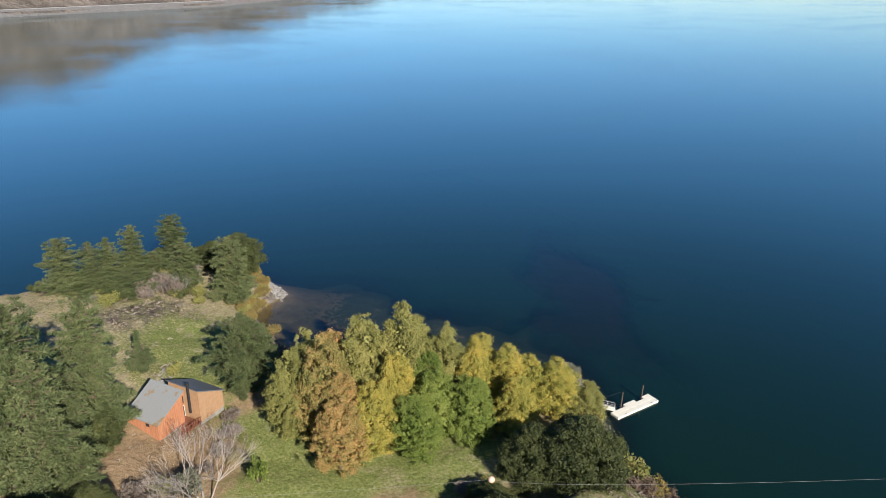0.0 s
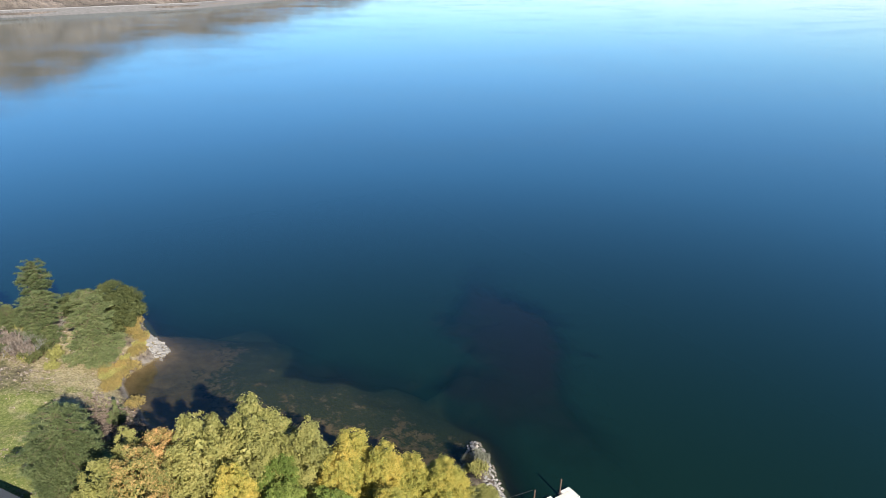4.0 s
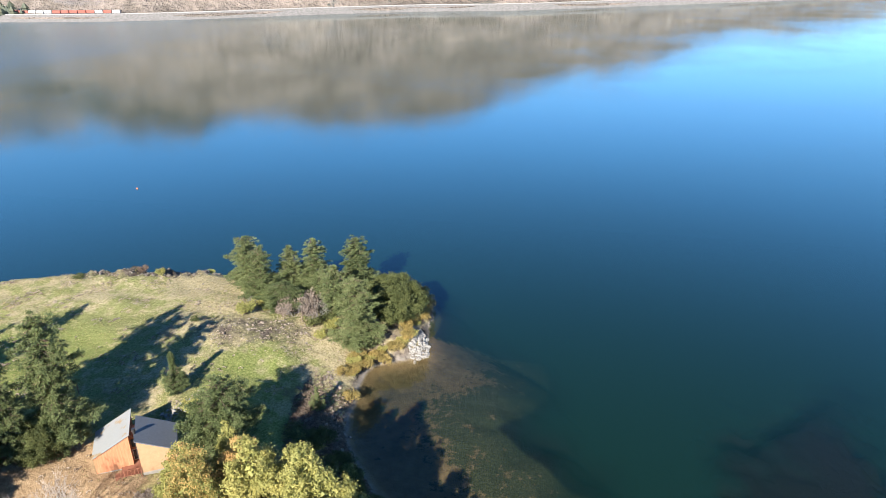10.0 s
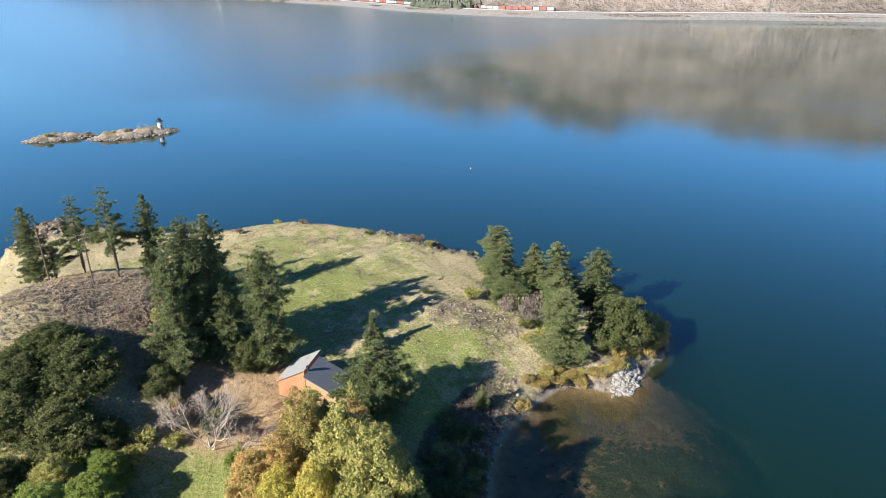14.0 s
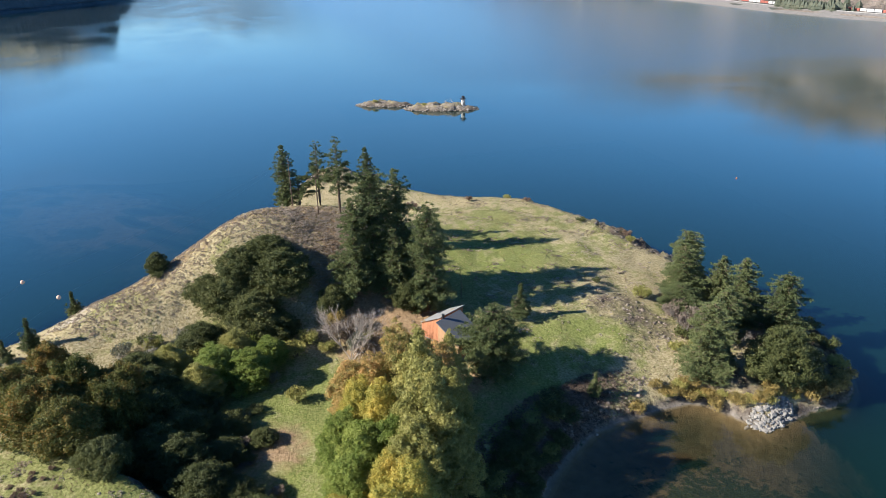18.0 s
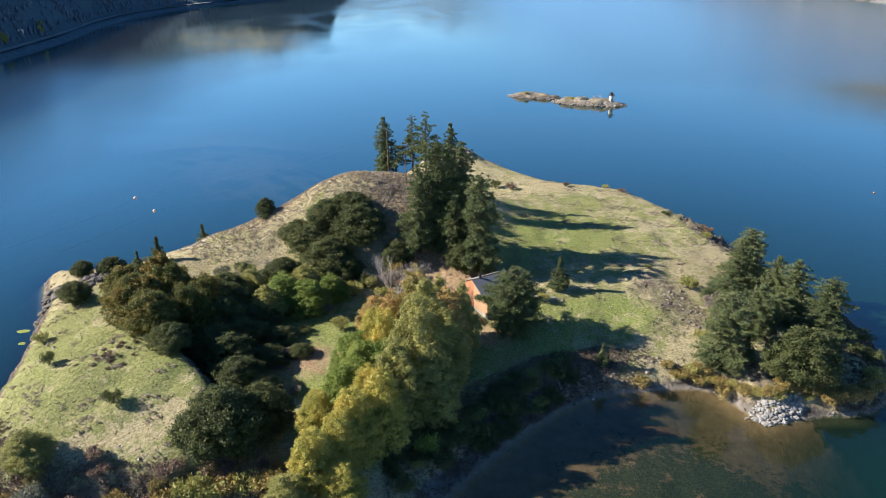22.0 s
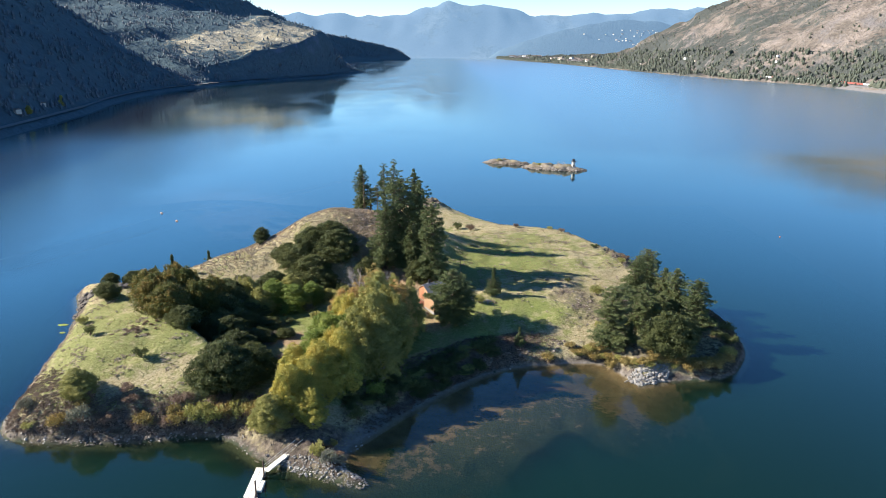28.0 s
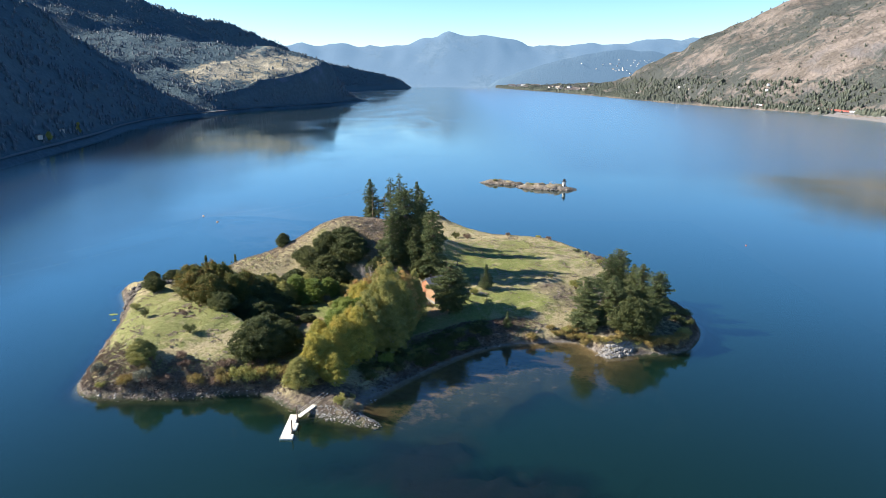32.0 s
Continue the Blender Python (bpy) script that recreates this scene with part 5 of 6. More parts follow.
GLASS = Nodes("window glass").done((0.03, 0.04, 0.05), 0.05, 0.0, 0.8)

house = thing("house", -7.3, 178.8, 6.3, "cedar-clad house of two shed-roofed wings with a deck", "house", turn=30.9 - 90)
# house axes: x along the wings' short side (away from the low western eave), y along their length
FLOOR = 0.12


def wing(x0, x1, y0, y1, h0, h1, roofing, siding, words):
    """Board-clad walls with a sloping top, a roof sheet with overhang, and a concrete footing."""
    bm = bmesh.new()
    corners = ((x0, y0, h0), (x1, y0, h1), (x1, y1, h1), (x0, y1, h0))
    low = [bm.verts.new((x, y, FLOOR)) for x, y, _ in corners]
    top = [bm.verts.new((x, y, h)) for x, y, h in corners]
    for k in range(4):
        bm.faces.new((low[k], low[(k + 1) % 4], top[(k + 1) % 4], top[k]))
    bm.faces.new(top)
    bm.faces.new(low[::-1])
    wall = part("wall", bm, siding, house, words)
    slope = (h1 - h0) / (x1 - x0)
    over = 0.28
    bm = bmesh.new()
    pts = []
    for lift in (0.02, 0.2):
        for x, y in ((x0 - over, y0 - over), (x1 + over, y0 - over), (x1 + over, y1 + over), (x0 - over, y1 + over)):
            pts.append(bm.verts.new((x, y, h0 + (x - x0) * slope + lift)))
    bm.faces.new(pts[4:])
    bm.faces.new(pts[3::-1])
    for k in range(4):
        bm.faces.new((pts[k], pts[(k + 1) % 4], pts[4 + (k + 1) % 4], pts[4 + k]))
    roof = part("roof", bm, roofing, house, "grey sheet roof")
    for (xa, ya, ha), (xb, yb, hb) in zip(corners, corners[1:] + corners[:1]):
        run = math.hypot(xb - xa, yb - ya)
        nx, ny = (yb - ya) / run, -(xb - xa) / run
        count = int(run / 0.4)
        for k in range(count + 1):
            u = k / count
            x, y, h = xa + (xb - xa) * u + nx * 0.012, ya + (yb - ya) * u + ny * 0.012, ha + (hb - ha) * u
            part("batten", boxed((x - 0.02, y - 0.009, FLOOR + 0.02, x + 0.02, y + 0.009, h - 0.03)), siding, wall)
    part("footing", boxed((x0 + 0.03, y0 + 0.03, -1.6, x1 - 0.03, y1 - 0.03, FLOOR + 0.002)), CONCRETE, house, "pale concrete footing")


wing(0, 5.35, 0, 6.6, 3.15, 6.0, MOSSY_ROOF, CEDAR_SIDING, "orange-brown vertical cedar siding")
wing(6.7, 12.0, -2.2, 4.2, 6.1, 3.3, DARK_SHINGLE, TAN_SIDING, "tan vertical cedar siding")
bm = bmesh.new()
box(bm, 5.34, 1.2, FLOOR, 6.71, 4.2, 4.9)
part("wall", bm, CEDAR_SIDING, house, "recessed cedar wall between the wings")
part("footing", boxed((5.3, 1.2, -1.6, 6.74, 4.1, FLOOR)), CONCRETE, house)


def window(name, x, y, z, w, h, face, parent=house, label="dark-framed window"):
    """A framed pane set on a wall that faces along -y ('y') or along x ('x')."""
    ob = part(name, boxed((-w / 2, -0.05, 0, -w / 2 + 0.07, 0.03, h), (w / 2 - 0.07, -0.05, 0, w / 2, 0.03, h), (-w / 2, -0.05, 0, w / 2, 0.03, 0.07), (-w / 2, -0.05, h - 0.07, w / 2, 0.03, h), (-0.03, -0.045, 0.07, 0.03, 0.03, h - 0.07)), DARK_TRIM if name == "window" else WHITE, parent, label)
    ob.matrix_local = pose(x, y, z, 0, 0, face)
    for a, b in ((-w / 2 + 0.07, -0.03), (0.03, w / 2 - 0.07)):
        part("pane", boxed((a, -0.02, 0.07, b, 0.0, h - 0.07)), GLASS, ob, "dark reflecting glass")
    return ob


window("window", 6.02, 1.14, 2.9, 1.1, 1.4, 0)
window("door", 6.02, 1.14, 0.45, 1.2, 2.0, 0, label="white-framed glass door")
window("window", -0.04, 2.2, 2.2, 0.7, 0.5, -90, label="small window under the low eave")
window("window", 12.05, -0.4, 1.0, 1.4, 1.1, 90)
window("window", 12.05, 2.4, 1.0, 1.4, 1.1, 90)
chimney = part("chimney", rod(rod(bmesh.new(), (6.42, -0.4, 1.6), (6.42, -0.4, 7.0), 0.2, sides=12), (6.42, -0.4, 6.9), (6.42, -0.4, 7.35), 0.3, sides=12), METAL, house, "dark metal stove pipe")
for z in (3.0, 4.6):
    part("bracket", boxed((6.4, -0.35, z, 6.7, -0.25, z + 0.06)), METAL, chimney)
deck = part("deck", boxed((3.6, -2.4, 0.25, 6.65, 1.15, 0.36)), DECK_WOOD, house, "small red-brown timber deck")
for k in range(7):
    part("rail_post", boxed((3.6 + k * 0.5 - 0.04, -2.4, 0.36, 3.6 + k * 0.5 + 0.04, -2.32, 1.3)), DECK_WOOD, deck)
part("handrail", boxed((3.5, -2.42, 1.3, 6.7, -2.3, 1.36)), DECK_WOOD, deck)
for k in range(5):
    part("step", boxed((2.7, -2.2 + 0.02, -0.55 + k * 0.18, 3.6 - 0.2 * (4 - k) + 0.0, -1.1, -0.5 + k * 0.18)), DECK_WOOD, deck)
for x, y in ((3.7, -2.3), (6.5, -2.3), (3.7, 1.0)):
    part("deck_leg", boxed((x - 0.06, y - 0.06, -1.5, x + 0.06, y + 0.06, 0.25)), DECK_WOOD, deck)

# ---- the dock ----
PLASTIC = plain("cream plastic float", (0.70, 0.67, 0.58), 0.6, 0, 0.7, 0.06)
ALUMINIUM = plain("pale aluminium", (0.62, 0.62, 0.60), 0.4, 0.6)
PILE = plain("rusty steel pile", (0.10, 0.065, 0.05), 0.8, 0.2, 2.0, 0.4)
dock = thing("dock", -34.0, 98.8, 0, "cream floating dock of square plastic blocks", "dock", turn=0)
float_mesh = bpy.data.meshes.new("float_block")
bm = boxed((-0.49, -0.49, -0.1, 0.49, 0.49, 0.42), bevel=0.05)
bm.to_mesh(float_mesh)
bm.free()
float_mesh.materials.append(PLASTIC)
for i in range(2):
    for j in range(11):
        ob = new("float_block", float_mesh)
        ob.parent, ob.location = dock, (-0.55 + i * 1.0, -5.0 + j, 0)
for j in (-5.0, -4.0, 0.0, 1.0, -1.0):
    ob = new("float_block", float_mesh)
    ob.parent, ob.location, ob.scale = dock, (1.3, j, -0.02), (0.7, 1, 1)
for y in (-3.0, 2.6):
    pile = part("pile", rod(bmesh.new(), (1.15, y, -4), (1.15, y, 3.2 if y < 0 else 3.6), 0.13, sides=10), PILE, dock, "rusty steel mooring pile")
    part("cap", rod(bmesh.new(), (1.15, y, 3.2 if y < 0 else 3.6), (1.15, y, 3.45 if y < 0 else 3.85), 0.17, 0.05, sides=10), PILE, pile)
    part("collar", boxed((0.9, y - 0.22, 0.42, 1.4, y + 0.22, 0.55), bevel=0.02), METAL, pile)
for y in (-5.2, -3.6, 3.4):
    part("cleat", boxed((-0.95, y - 0.12, 0.42, -0.85, y + 0.12, 0.52)), METAL, dock)
gangway = thing("gangway", -32.9, 103.0, 0.5, "pale metal gangway with handrails from dock to bank", "gangway", turn=-38)
run, lift = 8.4, 1.7
bm = bmesh.new()
box(bm, -0.6, 0, -0.06, 0.6, run, 0.06)
deck2 = part("walkway", bm, PLASTIC, gangway)
for v in deck2.data.vertices:
    v.co.z += v.co.y / run * lift
for side in (-0.6, 0.6):
    rail = part("handrail", rod(bmesh.new(), (side, 0, 1.0), (side, run, 1.0 + lift), 0.03), ALUMINIUM, gangway)
    part("mid_rail", rod(bmesh.new(), (side, 0, 0.55), (side, run, 0.55 + lift), 0.02), ALUMINIUM, rail)
    for k in range(7):
        y = run * k / 6
        part("baluster", rod(bmesh.new(), (side, y, lift * k / 6), (side, y, lift * k / 6 + 1.0), 0.022), ALUMINIUM, rail)
part("cable", rod(bmesh.new(), (0.9, -0.9, 3.4), (-0.3, 4.5, 1.6), 0.02, sides=5), METAL, gangway)

# ---- poles, cable, buoys ----
pole = thing("utility_pole", -22.5, 219.5, height_at(-22.5, 219.5), "weathered wooden utility pole on the knoll", "pole")
part("post", rod(bmesh.new(), (0, 0, -1), (0, 0, 10.5), 0.16, 0.11, sides=9), BARK, pole)
arm = part("crossarm", boxed((-1.0, -0.06, 9.6, 1.0, 0.06, 9.75)), BARK, pole)
for x in (-0.85, 0.0, 0.85):
    part("insulator", rod(bmesh.new(), (x, 0, 9.75), (x, 0, 9.98), 0.05, 0.04), WHITE, arm)
post = thing("utility_pole", 4.5, 189.5, height_at(4.5, 189.5), "thin dark wooden pole in the shaded meadow", "pole")
part("post", rod(bmesh.new(), (0, 0, -0.6), (0, 0, 6.5), 0.1, 0.08, sides=8), BARK, post)

tall_pole = thing("utility_pole", -28.0, 228.5, height_at(-28.0, 228.5), "tall grey pole beside the pine on the knoll", "pole")
part("post", rod(bmesh.new(), (0, 0, -1), (0, 0, 33.0 - tall_pole.location.z), 0.17, 0.1, sides=9), BARK, tall_pole)
foot = float(south_profile(np.array([-484.0]), np.array([26.0]))[0][0])
mast = thing("utility_pole", -422, -484, foot, "tall wooden mast that carries the river cables", "pole")
part("post", rod(bmesh.new(), (0, 0, -2), (0, 0, 76 - foot), 0.5, 0.25, sides=9), BARK, mast)
MARKER = plain("faded orange marker", (0.78, 0.48, 0.36), 0.5)
WIRE = plain("weathered wire", (0.24, 0.24, 0.235), 0.7)
for words, ball in (("thin pale overhead cable with an orange marker ball", Vector((-66.3, 159.2, 33.7))), ("second overhead cable with an orange marker ball", Vector((-72.4, 165.5, 34.2)))):
    start, end = Vector((-28.0, 228.5, 32.8)), Vector((-422, -484, 75))
    cable = thing("overhead_cable", *start, words, "cable", "cables over the river")
    way = [start.lerp(ball, k / 12) - Vector((0, 0, 1.2 * 4 * k / 12 * (1 - k / 12))) for k in range(12)]
    way += [ball.lerp(end, (k / 50) ** 1.5) - Vector((0, 0, 7 * 4 * (k / 50) * (1 - k / 50))) for k in range(51)]
    bm = bmesh.new()
    limb(bm, [p - start for p in way], [0.009] * len(way), 4)
    part("wire", bm, WIRE, cable)
    bm = bmesh.new()
    bmesh.ops.create_uvsphere(bm, u_segments=16, v_segments=10, radius=0.32, matrix=Matrix.Translation(ball - start))
    part("marker_ball", bm, MARKER, cable, "orange aerial marker ball", True)

BUOY = plain("orange buoy", (0.75, 0.2, 0.08), 0.5)
for x, y, material, words in ((136.5, 267, BUOY, "small orange buoy afloat on the river"),):
    buoy = thing("buoy", x, y, 0, words, "buoy", "buoys on the river")
    bm = bmesh.new()
    bmesh.ops.create_uvsphere(bm, u_segments=14, v_segments=9, radius=0.28, matrix=Matrix.Translation((0, 0, 0.12)))
    part("ball", bm, material, buoy, smooth=True)
    part("ring", rod(bmesh.new(), (0, 0, 0.38), (0, 0, 0.52), 0.05), METAL, buoy)

# ---- the islet with its light ----
ix, iy = np.arange(15, 100, 1.3), np.arange(410, 476, 1.3)
IX, IY = np.meshgrid(ix, iy)
body = np.maximum(blob(IX, IY, 69, 431, 19.5, 6.5, -20, 5), 0.8 * blob(IX, IY, 41, 453, 16, 5.5, -22, 5))
IZ = 3.6 * body - 0.8 + (0.8 * waves(IX, IY, 81, 9) + 0.6 * waves(IX, IY, 82, 4)) * np.clip(body * 2 - 0.3, 0, 1)
me = mesh("islet", np.stack([IX, IY, IZ], -1).reshape(-1, 3), grid(len(ix), len(iy)), True)
give(me, lush=0.35 + 0 * IX, soil=0 * IX, pale=0.45 + 0 * IX, rock=np.clip(1.1 - (IZ - 0.8) * 0.4, 0.55, 1), wet=np.clip((0.1 - IZ) / 0.3, 0, 1), weed=1 + 0 * IX)
tagged(part("islet", me, GROUND), "low rocky islet with dry grass", "islet", kind="structure")
rim = thing("islet_rocks", 60, 438, 0, "pale grey rocks along the islet's waterline", "rocks")
r = np.random.RandomState(83)
edge = np.argwhere((IZ > -0.1) & (IZ < 1.0))
for j, i in edge[r.choice(len(edge), min(280, len(edge)), replace=False)]:
    size = r.uniform(0.3, 0.9)
    ob = new("stone", (PALE if r.rand() < 0.6 else BROWN)[r.randint(5)])
    ob.parent = rim
    ob.matrix_local = pose(ix[i] - 60, iy[j] - 438, IZ[j, i], r.uniform(-20, 20), r.uniform(-20, 20), r.uniform(0, 360)) @ Matrix.Diagonal((size * 1.3, size, size * 0.7, 1))
PALE_WALL = plain("weathered white wall", (0.52, 0.50, 0.47), 0.8, 0, 1.0, 0.2)
light = thing("lighthouse", 80.5, 427, 1.8, "small white light tower with a black lantern on the islet", "lighthouse")
tower = part("tower", rod(bmesh.new(), (0, 0, -1), (0, 0, 3.6), 1.45, 1.05, sides=8), PALE_WALL, light)
part("door", boxed((-0.35, -1.36, 0.2, 0.35, -1.2, 1.9)), METAL, tower)
part("gallery", rod(bmesh.new(), (0, 0, 3.6), (0, 0, 3.85), 1.9, sides=12), METAL, light)
part("lantern", rod(bmesh.new(), (0, 0, 3.85), (0, 0, 4.9), 0.85, sides=10), METAL, light)
part("cap", rod(bmesh.new(), (0, 0, 4.9), (0, 0, 5.4), 1.15, 0.1, sides=10), METAL, light)
plant(BARE, 73, 430, 4.0, 0.5, base=2.2)
plant(BUSHES["olive"], 36, 453, 1.4, 1.3, base=2.1)
plant(BUSHES["olive"], 60, 434, 1.3, 1.3, base=2.1)

# ---- far shore: road, train, buildings, woods ----
ASPHALT = plain("asphalt", (0.16, 0.155, 0.15), 0.9, 0, 0.3, 0.15)


def ribbon(name, edge, side, d0, d1, z, s, material, label):
    s = np.asarray(s, float)
    e = along(s, edge)
    v = np.stack([np.stack([e + side * d0, s, z + 0 * s], -1), np.stack([e + side * d1, s, z + 0 * s], -1)], 1).reshape(-1, 3)
    k = np.arange(len(s) - 1) * 2
    f = np.stack([k, k + 1, k + 3, k + 2], -1)
    tagged(part(name, mesh(name, v, f), material), label, "road", kind="structure")


ribbon("road_north", NORTH, 1, 16, 27, 6.6, np.arange(-1400, 4100, 34), ASPHALT, "grey shore road along the far embankment")
RIPRAP = plain("grey riprap", (0.15, 0.143, 0.138), 0.95, 0, 0.35, 0.4, 0.8)
RAIL = plain("weathered guardrail", (0.24, 0.235, 0.228), 0.6, 0, 0.5, 0.2)


def bank(name, edge, side, spans, s, material, label, category):
    """A strip along a shore between two distances and heights."""
    s = np.asarray(s, float)
    e = along(s, edge)
    (d0, z0), (d1, z1) = spans
    v = np.stack([np.stack([e + side * d0, s, z0 + 0 * s], -1), np.stack([e + side * d1, s, z1 + 0 * s], -1)], 1).reshape(-1, 3)
    k = np.arange(len(s) - 1) * 2
    tagged(part(name, mesh(name, v, np.stack([k, k + 1, k + 3, k + 2], -1)), material), label, category, kind="structure")


bank("embankment_north", NORTH, 1, ((-1.0, 0.05), (12.5, 7.0)), np.arange(-1400, 1281, 20), RIPRAP, "grey riprap embankment below the far road", "embankment")
bank("guardrail_north", NORTH, 1, ((14.2, 6.7), (14.3, 7.7)), np.arange(-1400, 1150, 20), RAIL, "pale guardrail along the far road", "guardrail")
ribbon("road_south", SOUTH, -1, 10, 20, 5.6, np.arange(-400, 2080, 34), ASPHALT, "grey shore road below the wooded slope")
RED_BOX, WHITE_BOX = plain("red container", (0.26, 0.085, 0.065), 0.7), plain("white container", (0.42, 0.42, 0.41), 0.6)
shapes = {}
for key, material in (("red", RED_BOX), ("white", WHITE_BOX)):
    me = bpy.data.meshes.new("container")
    bm = boxed((-1.5, -4.7, 1.2, 1.5, 4.7, 4.4))
    bm.to_mesh(me)
    bm.free()
    me.materials.append(material)
    shapes[key] = me
wheels = bpy.data.meshes.new("undercarriage")
bm = boxed((-1.3, -5.1, 0.5, 1.3, 5.1, 1.2))
bm.to_mesh(wheels)
bm.free()
wheels.materials.append(METAL)
rng = np.random.RandomState(5)
for k in range(88):
    s = 672 + k * 10.4
    e0, e1 = along(s - 10, NORTH), along(s + 10, NORTH)
    key = "white" if rng.rand() < 0.42 else "red"
    car = thing("freight_car", float(along(s, NORTH)) + 33, s, 5.9, f"{key} container on a freight train by the shore", "freight car", "freight train", turn=-math.degrees(math.atan2(e1 - e0, 20)))
    for name, me in (("container", shapes[key]), ("undercarriage", wheels)):
        new(name, me).parent = car
TAN = plain("tan wall", (0.5, 0.44, 0.36), 0.8)
DARK_ROOF = plain("dark roof", (0.14, 0.12, 0.11), 0.8)
body_mesh, roof_mesh = {}, bpy.data.meshes.new("roof")
bm = bmesh.new()
v = [bm.verts.new(p) for p in ((-5.4, -7.4, 6), (5.4, -7.4, 6), (5.4, 7.4, 6), (-5.4, 7.4, 6), (0, -7.4, 8.8), (0, 7.4, 8.8))]
for f in ((0, 1, 4), (2, 3, 5), (0, 4, 5, 3), (1, 2, 5, 4), (3, 2, 1, 0)):
    bm.faces.new([v[k] for k in f])
bm.to_mesh(roof_mesh)
bm.free()
roof_mesh.materials.append(DARK_ROOF)
for key, material in (("white", WHITE), ("tan", TAN)):
    me = bpy.data.meshes.new("wall")
    bm = boxed((-5, -7, -4, 5, 7, 6.0))
    bm.to_mesh(me)
    bm.free()
    me.materials.append(material)
    body_mesh[key] = me
for k in range(110):
    s = rng.normal(3050, 150) if k < 40 else rng.uniform(2900, 3500) if k < 75 else rng.uniform(1500, 4000)
    d = rng.uniform(45, 120) if k < 40 else rng.uniform(200, 480) if k < 75 else rng.uniform(45, 120)
    h = float(north_profile(np.array([s]), np.array([d]))[0][0])
    key = "white" if rng.rand() < 0.6 else "tan"
    home = thing("house", float(along(s, NORTH)) + d, s, h - 1, f"small {key} building of the town on the far shore", "house", "town on the far shore", turn=rng.uniform(0, 180))
    big = rng.uniform(1.1, 2.1) if k < 40 else rng.uniform(0.7, 1.3) if k < 75 else rng.uniform(0.4, 0.6)
    home.scale = (big, big * 1.2, min(big, 1.3))
    for name, me in (("wall", body_mesh[key]), ("roof", roof_mesh)):
        new(name, me).parent = home


def woods(name, sheet, edge, side, profile, seed, count, spans, low, high, material, label, thick=False, crown=((0.0, 0.36), (0.33, 0.28), (0.6, 0.17))):
    """Far trees, too many to count: small tiered crowns with jagged skirts."""
    r = np.random.RandomState(seed)
    s, d = r.uniform(*spans[0], count), spans[1][0] + (spans[1][1] - spans[1][0]) * r.rand(count) ** 1.4
    h, wood = profile(s, d)
    keep = r.rand(count) < wood ** 2 * (1 if thick else 0.3 + 0.8 * (waves(s, d, seed, 95) + 0.5 * waves(s, d, seed + 50, 35) > 0.25))
    s, d, h = s[keep], d[keep], h[keep]
    x = along(s, edge) + side * d + np.clip(d / 60, 0, 1) * 9 * waves(s, d, 31, 160)
    n, tall = len(s), r.uniform(low, high, len(s))
    rows = []
    for lift, wide in crown:
        a = np.arange(6) / 6 * 6.2832
        ring = np.stack([np.cos(a), np.sin(a), 0 * a], -1)[None] * (tall * wide)[:, None, None] * r.uniform(0.7, 1.2, (n, 6, 1))
        base = np.stack([x, s, h + lift * tall - 0.4], -1)[:, None] + ring
        tip = np.stack([x, s, h + np.minimum(lift + 0.5, 1.0) * tall], -1)[:, None]
        rows.append(np.stack([base, np.roll(base, -1, 1), np.repeat(tip, 6, 1)], 2).reshape(-1, 3))
    v = np.concatenate(rows)
    tagged(part(name, mesh(name, v, np.arange(len(v)).reshape(-1, 3)), material), label, "trees", kind="stuff")


ROUND = ((0.0, 0.40), (0.22, 0.46), (0.5, 0.36))
# these conifers' blue is distance haze put into the leaf colour
HAZY_WOOD = foliage("far conifers", (0.06, 0.082, 0.105), (0.085, 0.112, 0.135), (0.115, 0.148, 0.16), glow=0.05)
FAR_SCRUB = foliage("far scrub", (0.042, 0.056, 0.042), (0.065, 0.078, 0.055), (0.10, 0.10, 0.065), glow=0.05)
woods("far_trees", south, SOUTH, -1, south_profile, 101, 40000, ((-200, 4200), (24, 900)), 4, 8, HAZY_WOOD, "trees covering the shaded far slope", crown=((0.0, 0.42), (0.28, 0.38), (0.55, 0.25)))
woods("far_trees", north, NORTH, 1, north_profile, 102, 17000, ((500, 4250), (40, 560)), 3, 6.5, FAR_SCRUB, "scrubby trees along the foot of the dry hillside", crown=ROUND)
woods("shore_trees", north, NORTH, 1, lambda s, d: (north_profile(s, d)[0], 0.35 + 0.6 * (waves(s, 0 * d, 71, 260) > -0.1) * (s > 1250)), 103, 9000, ((1250, 4200), (4, 130)), 4, 10, FAR_SCRUB, "dark trees along the far shore road", True, ROUND)

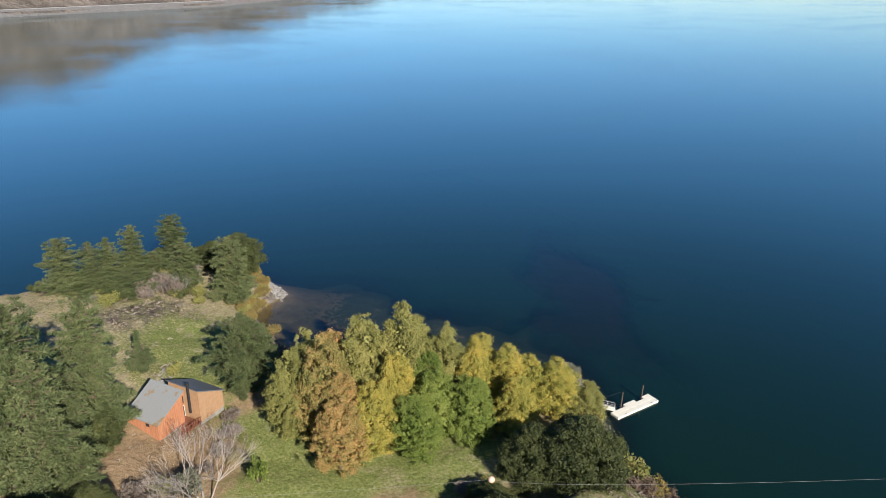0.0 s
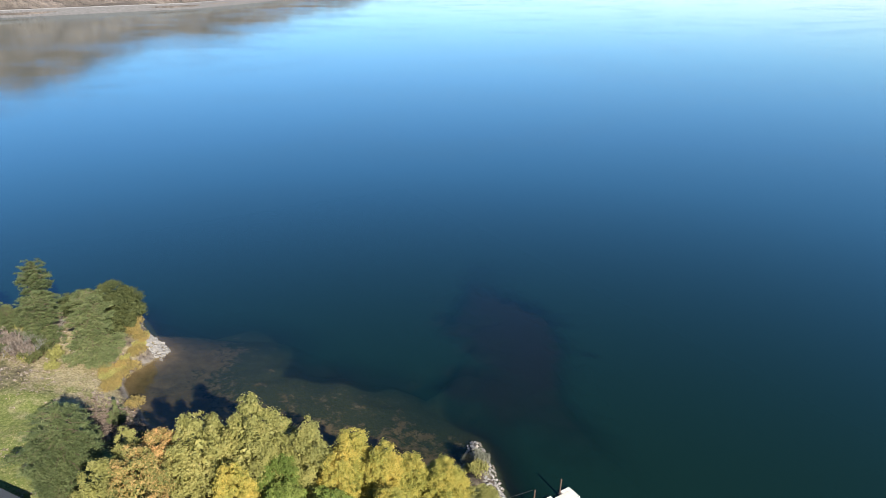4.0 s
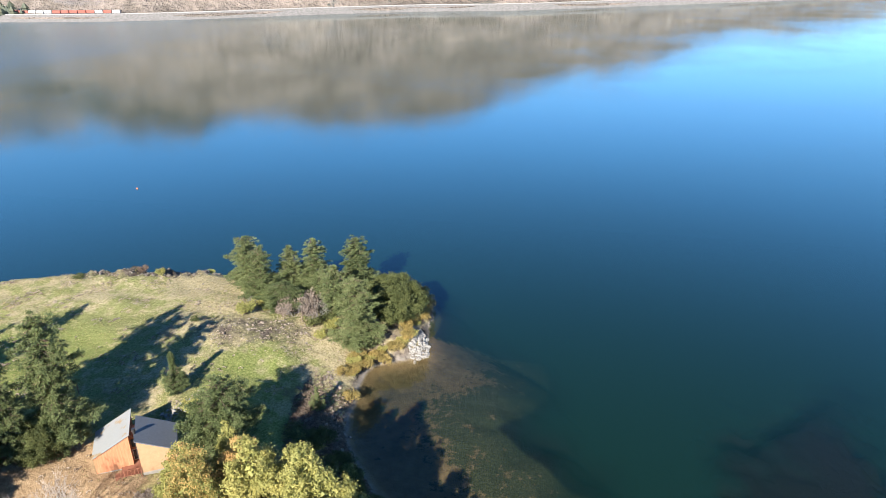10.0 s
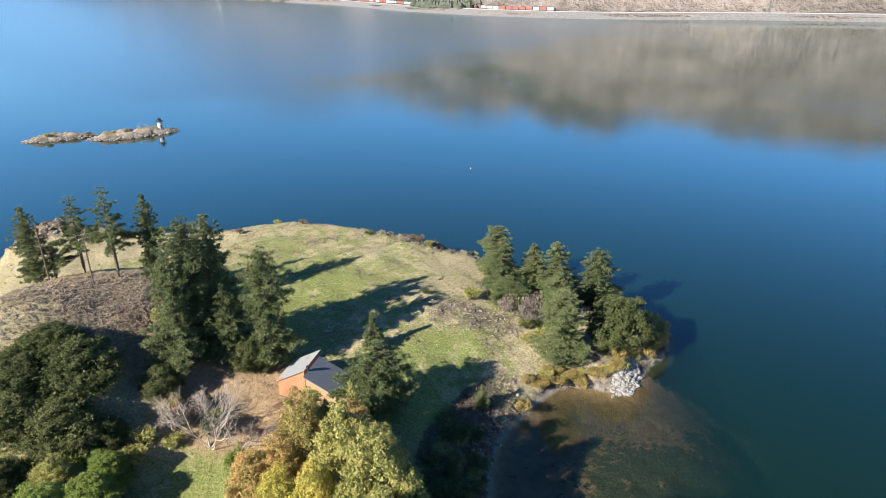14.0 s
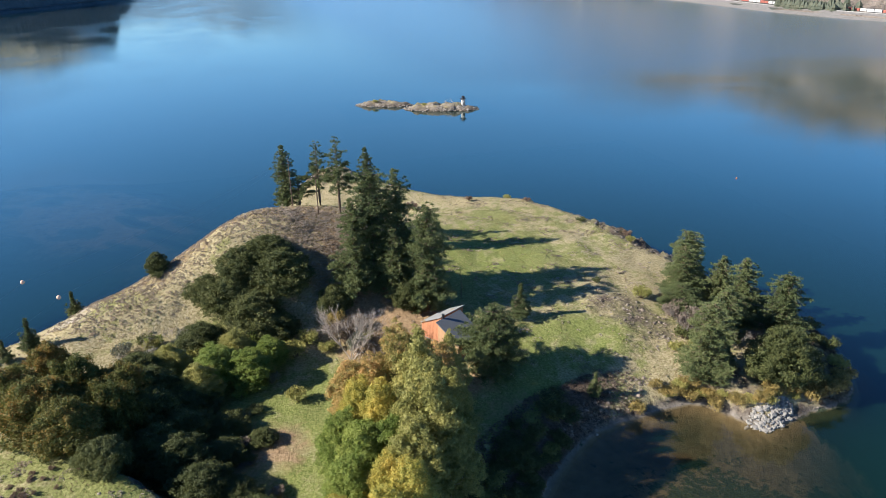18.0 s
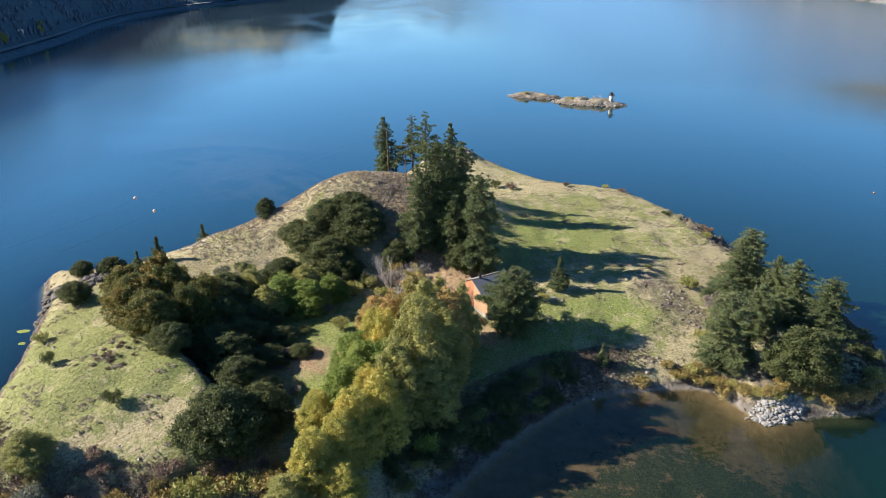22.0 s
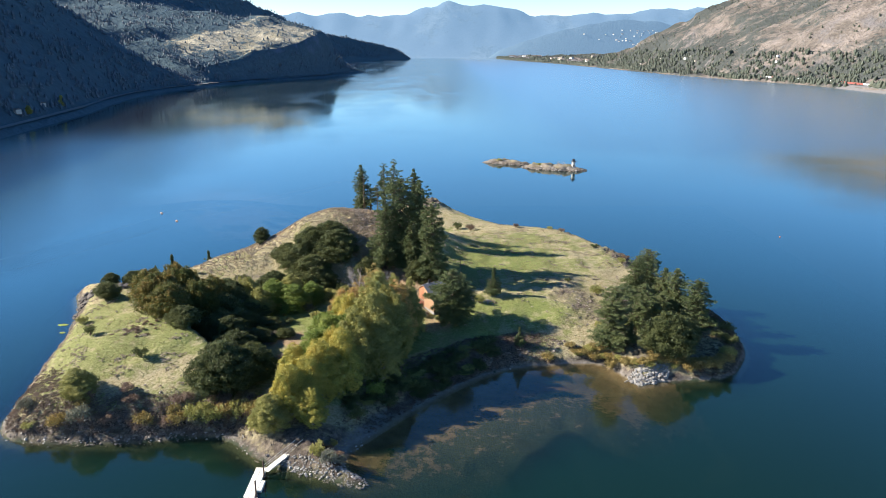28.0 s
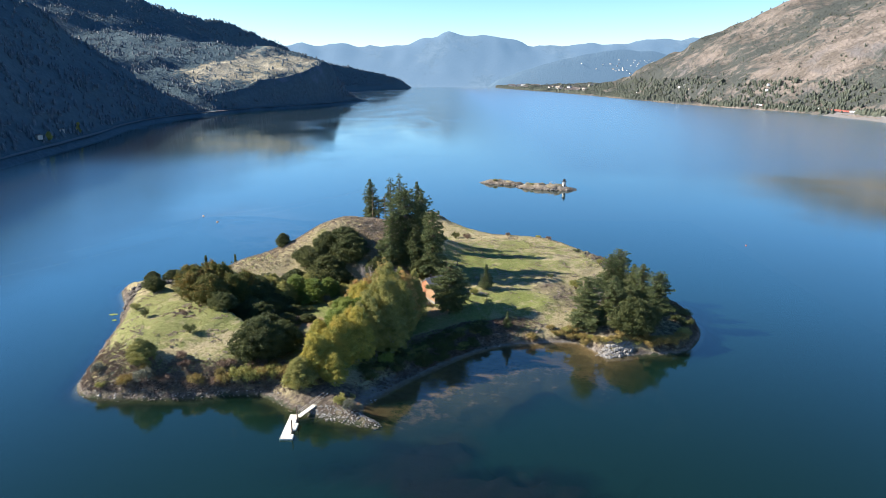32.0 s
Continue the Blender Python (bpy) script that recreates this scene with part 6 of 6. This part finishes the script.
for k in range(30):
    s, d = rng.uniform(3620, 4130), rng.uniform(25, 190)
    h = float(north_profile(np.array([s]), np.array([d]))[0][0])
    home = thing("house", float(along(s, NORTH)) + d, s, h - 1, "long low pale building on the flat by the far town", "house", "town on the far shore", turn=rng.uniform(60, 120))
    home.scale = (rng.uniform(0.8, 1.6), rng.uniform(1.4, 3.0), rng.uniform(0.9, 1.5))
    for name, me in (("wall", body_mesh["white"]), ("roof", roof_mesh)):
        new(name, me).parent = home
hill_town = np.random.RandomState(15)
for k in range(46):
    x, back = hill_town.normal(1120, 130), hill_town.uniform(0.35, 0.78)
    home = thing("house", x, 4132 + 90 * back, 200 * back, "small white building on the wooded hill above the town", "house", "town on the far shore", turn=hill_town.uniform(0, 180))
    home.scale = (hill_town.uniform(0.5, 0.9), hill_town.uniform(0.5, 0.9), hill_town.uniform(0.5, 0.8))
    for name, me in (("wall", body_mesh["white"]), ("roof", roof_mesh)):
        new(name, me).parent = home

# houses and yellow trees by the southern shore road
for s, d, key in ((690, 30, "tan"), (760, 31, "tan")):
    h = float(south_profile(np.array([float(s)]), np.array([float(d)]))[0][0])
    home = thing("house", float(along(s, SOUTH)) - d, s, h - 0.5, f"{key} house by the road below the wooded slope", "house", "houses by the southern road", turn=s % 90)
    home.scale = (0.5, 0.5, 0.45)
    for name, me in (("wall", body_mesh[key]), ("roof", roof_mesh)):
        new(name, me).parent = home
for s, d, tall in ((800, 26, 9), (815, 30, 8), (705, 25, 9)):
    plant(TALL["gold"], float(along(s, SOUTH)) - d, s, tall, tall / 12, base=float(south_profile(np.array([float(s)]), np.array([float(d)]))[0][0]), label="yellow autumn tree by the southern shore road")
woods("shore_trees", north, NORTH, 1, lambda s, d: (north_profile(s, d)[0], np.clip(np.exp(-((s - 1160) / 45) ** 4) + np.exp(-((s - 850) / 60) ** 4), 0, 1)), 104, 900, ((760, 1240), (12, 40)), 6, 13, FAR_SCRUB, "dense dark trees between the far road and the river", True, ROUND)

# floating weed near the western rocks
ALGAE = plain("yellow-green weed", (0.20, 0.24, 0.05), 0.8, 0, 1.5, 0.4)
for x, y, size in ((-107.4, 174.1, 1.4), (-104.6, 168.6, 0.9)):
    r = np.random.RandomState(int(size * 10))
    mat = thing("floating_weed", x, y, 0.02, "mat of yellow-green weed afloat near the rocks", "water weed", "weed mats")
    bm = bmesh.new()
    ring = [bm.verts.new((math.cos(a) * size * r.uniform(0.7, 1.2), math.sin(a) * size * 0.7 * r.uniform(0.7, 1.2), 0.0)) for a in np.linspace(0, 6.2832, 18, endpoint=False)]
    face = bm.faces.new(ring)
    for v in bmesh.ops.extrude_face_region(bm, geom=[face])["geom"]:
        if isinstance(v, bmesh.types.BMVert):
            v.co = (v.co.x * 0.85, v.co.y * 0.85, 0.06)
    part("leaves", bm, ALGAE, mat)
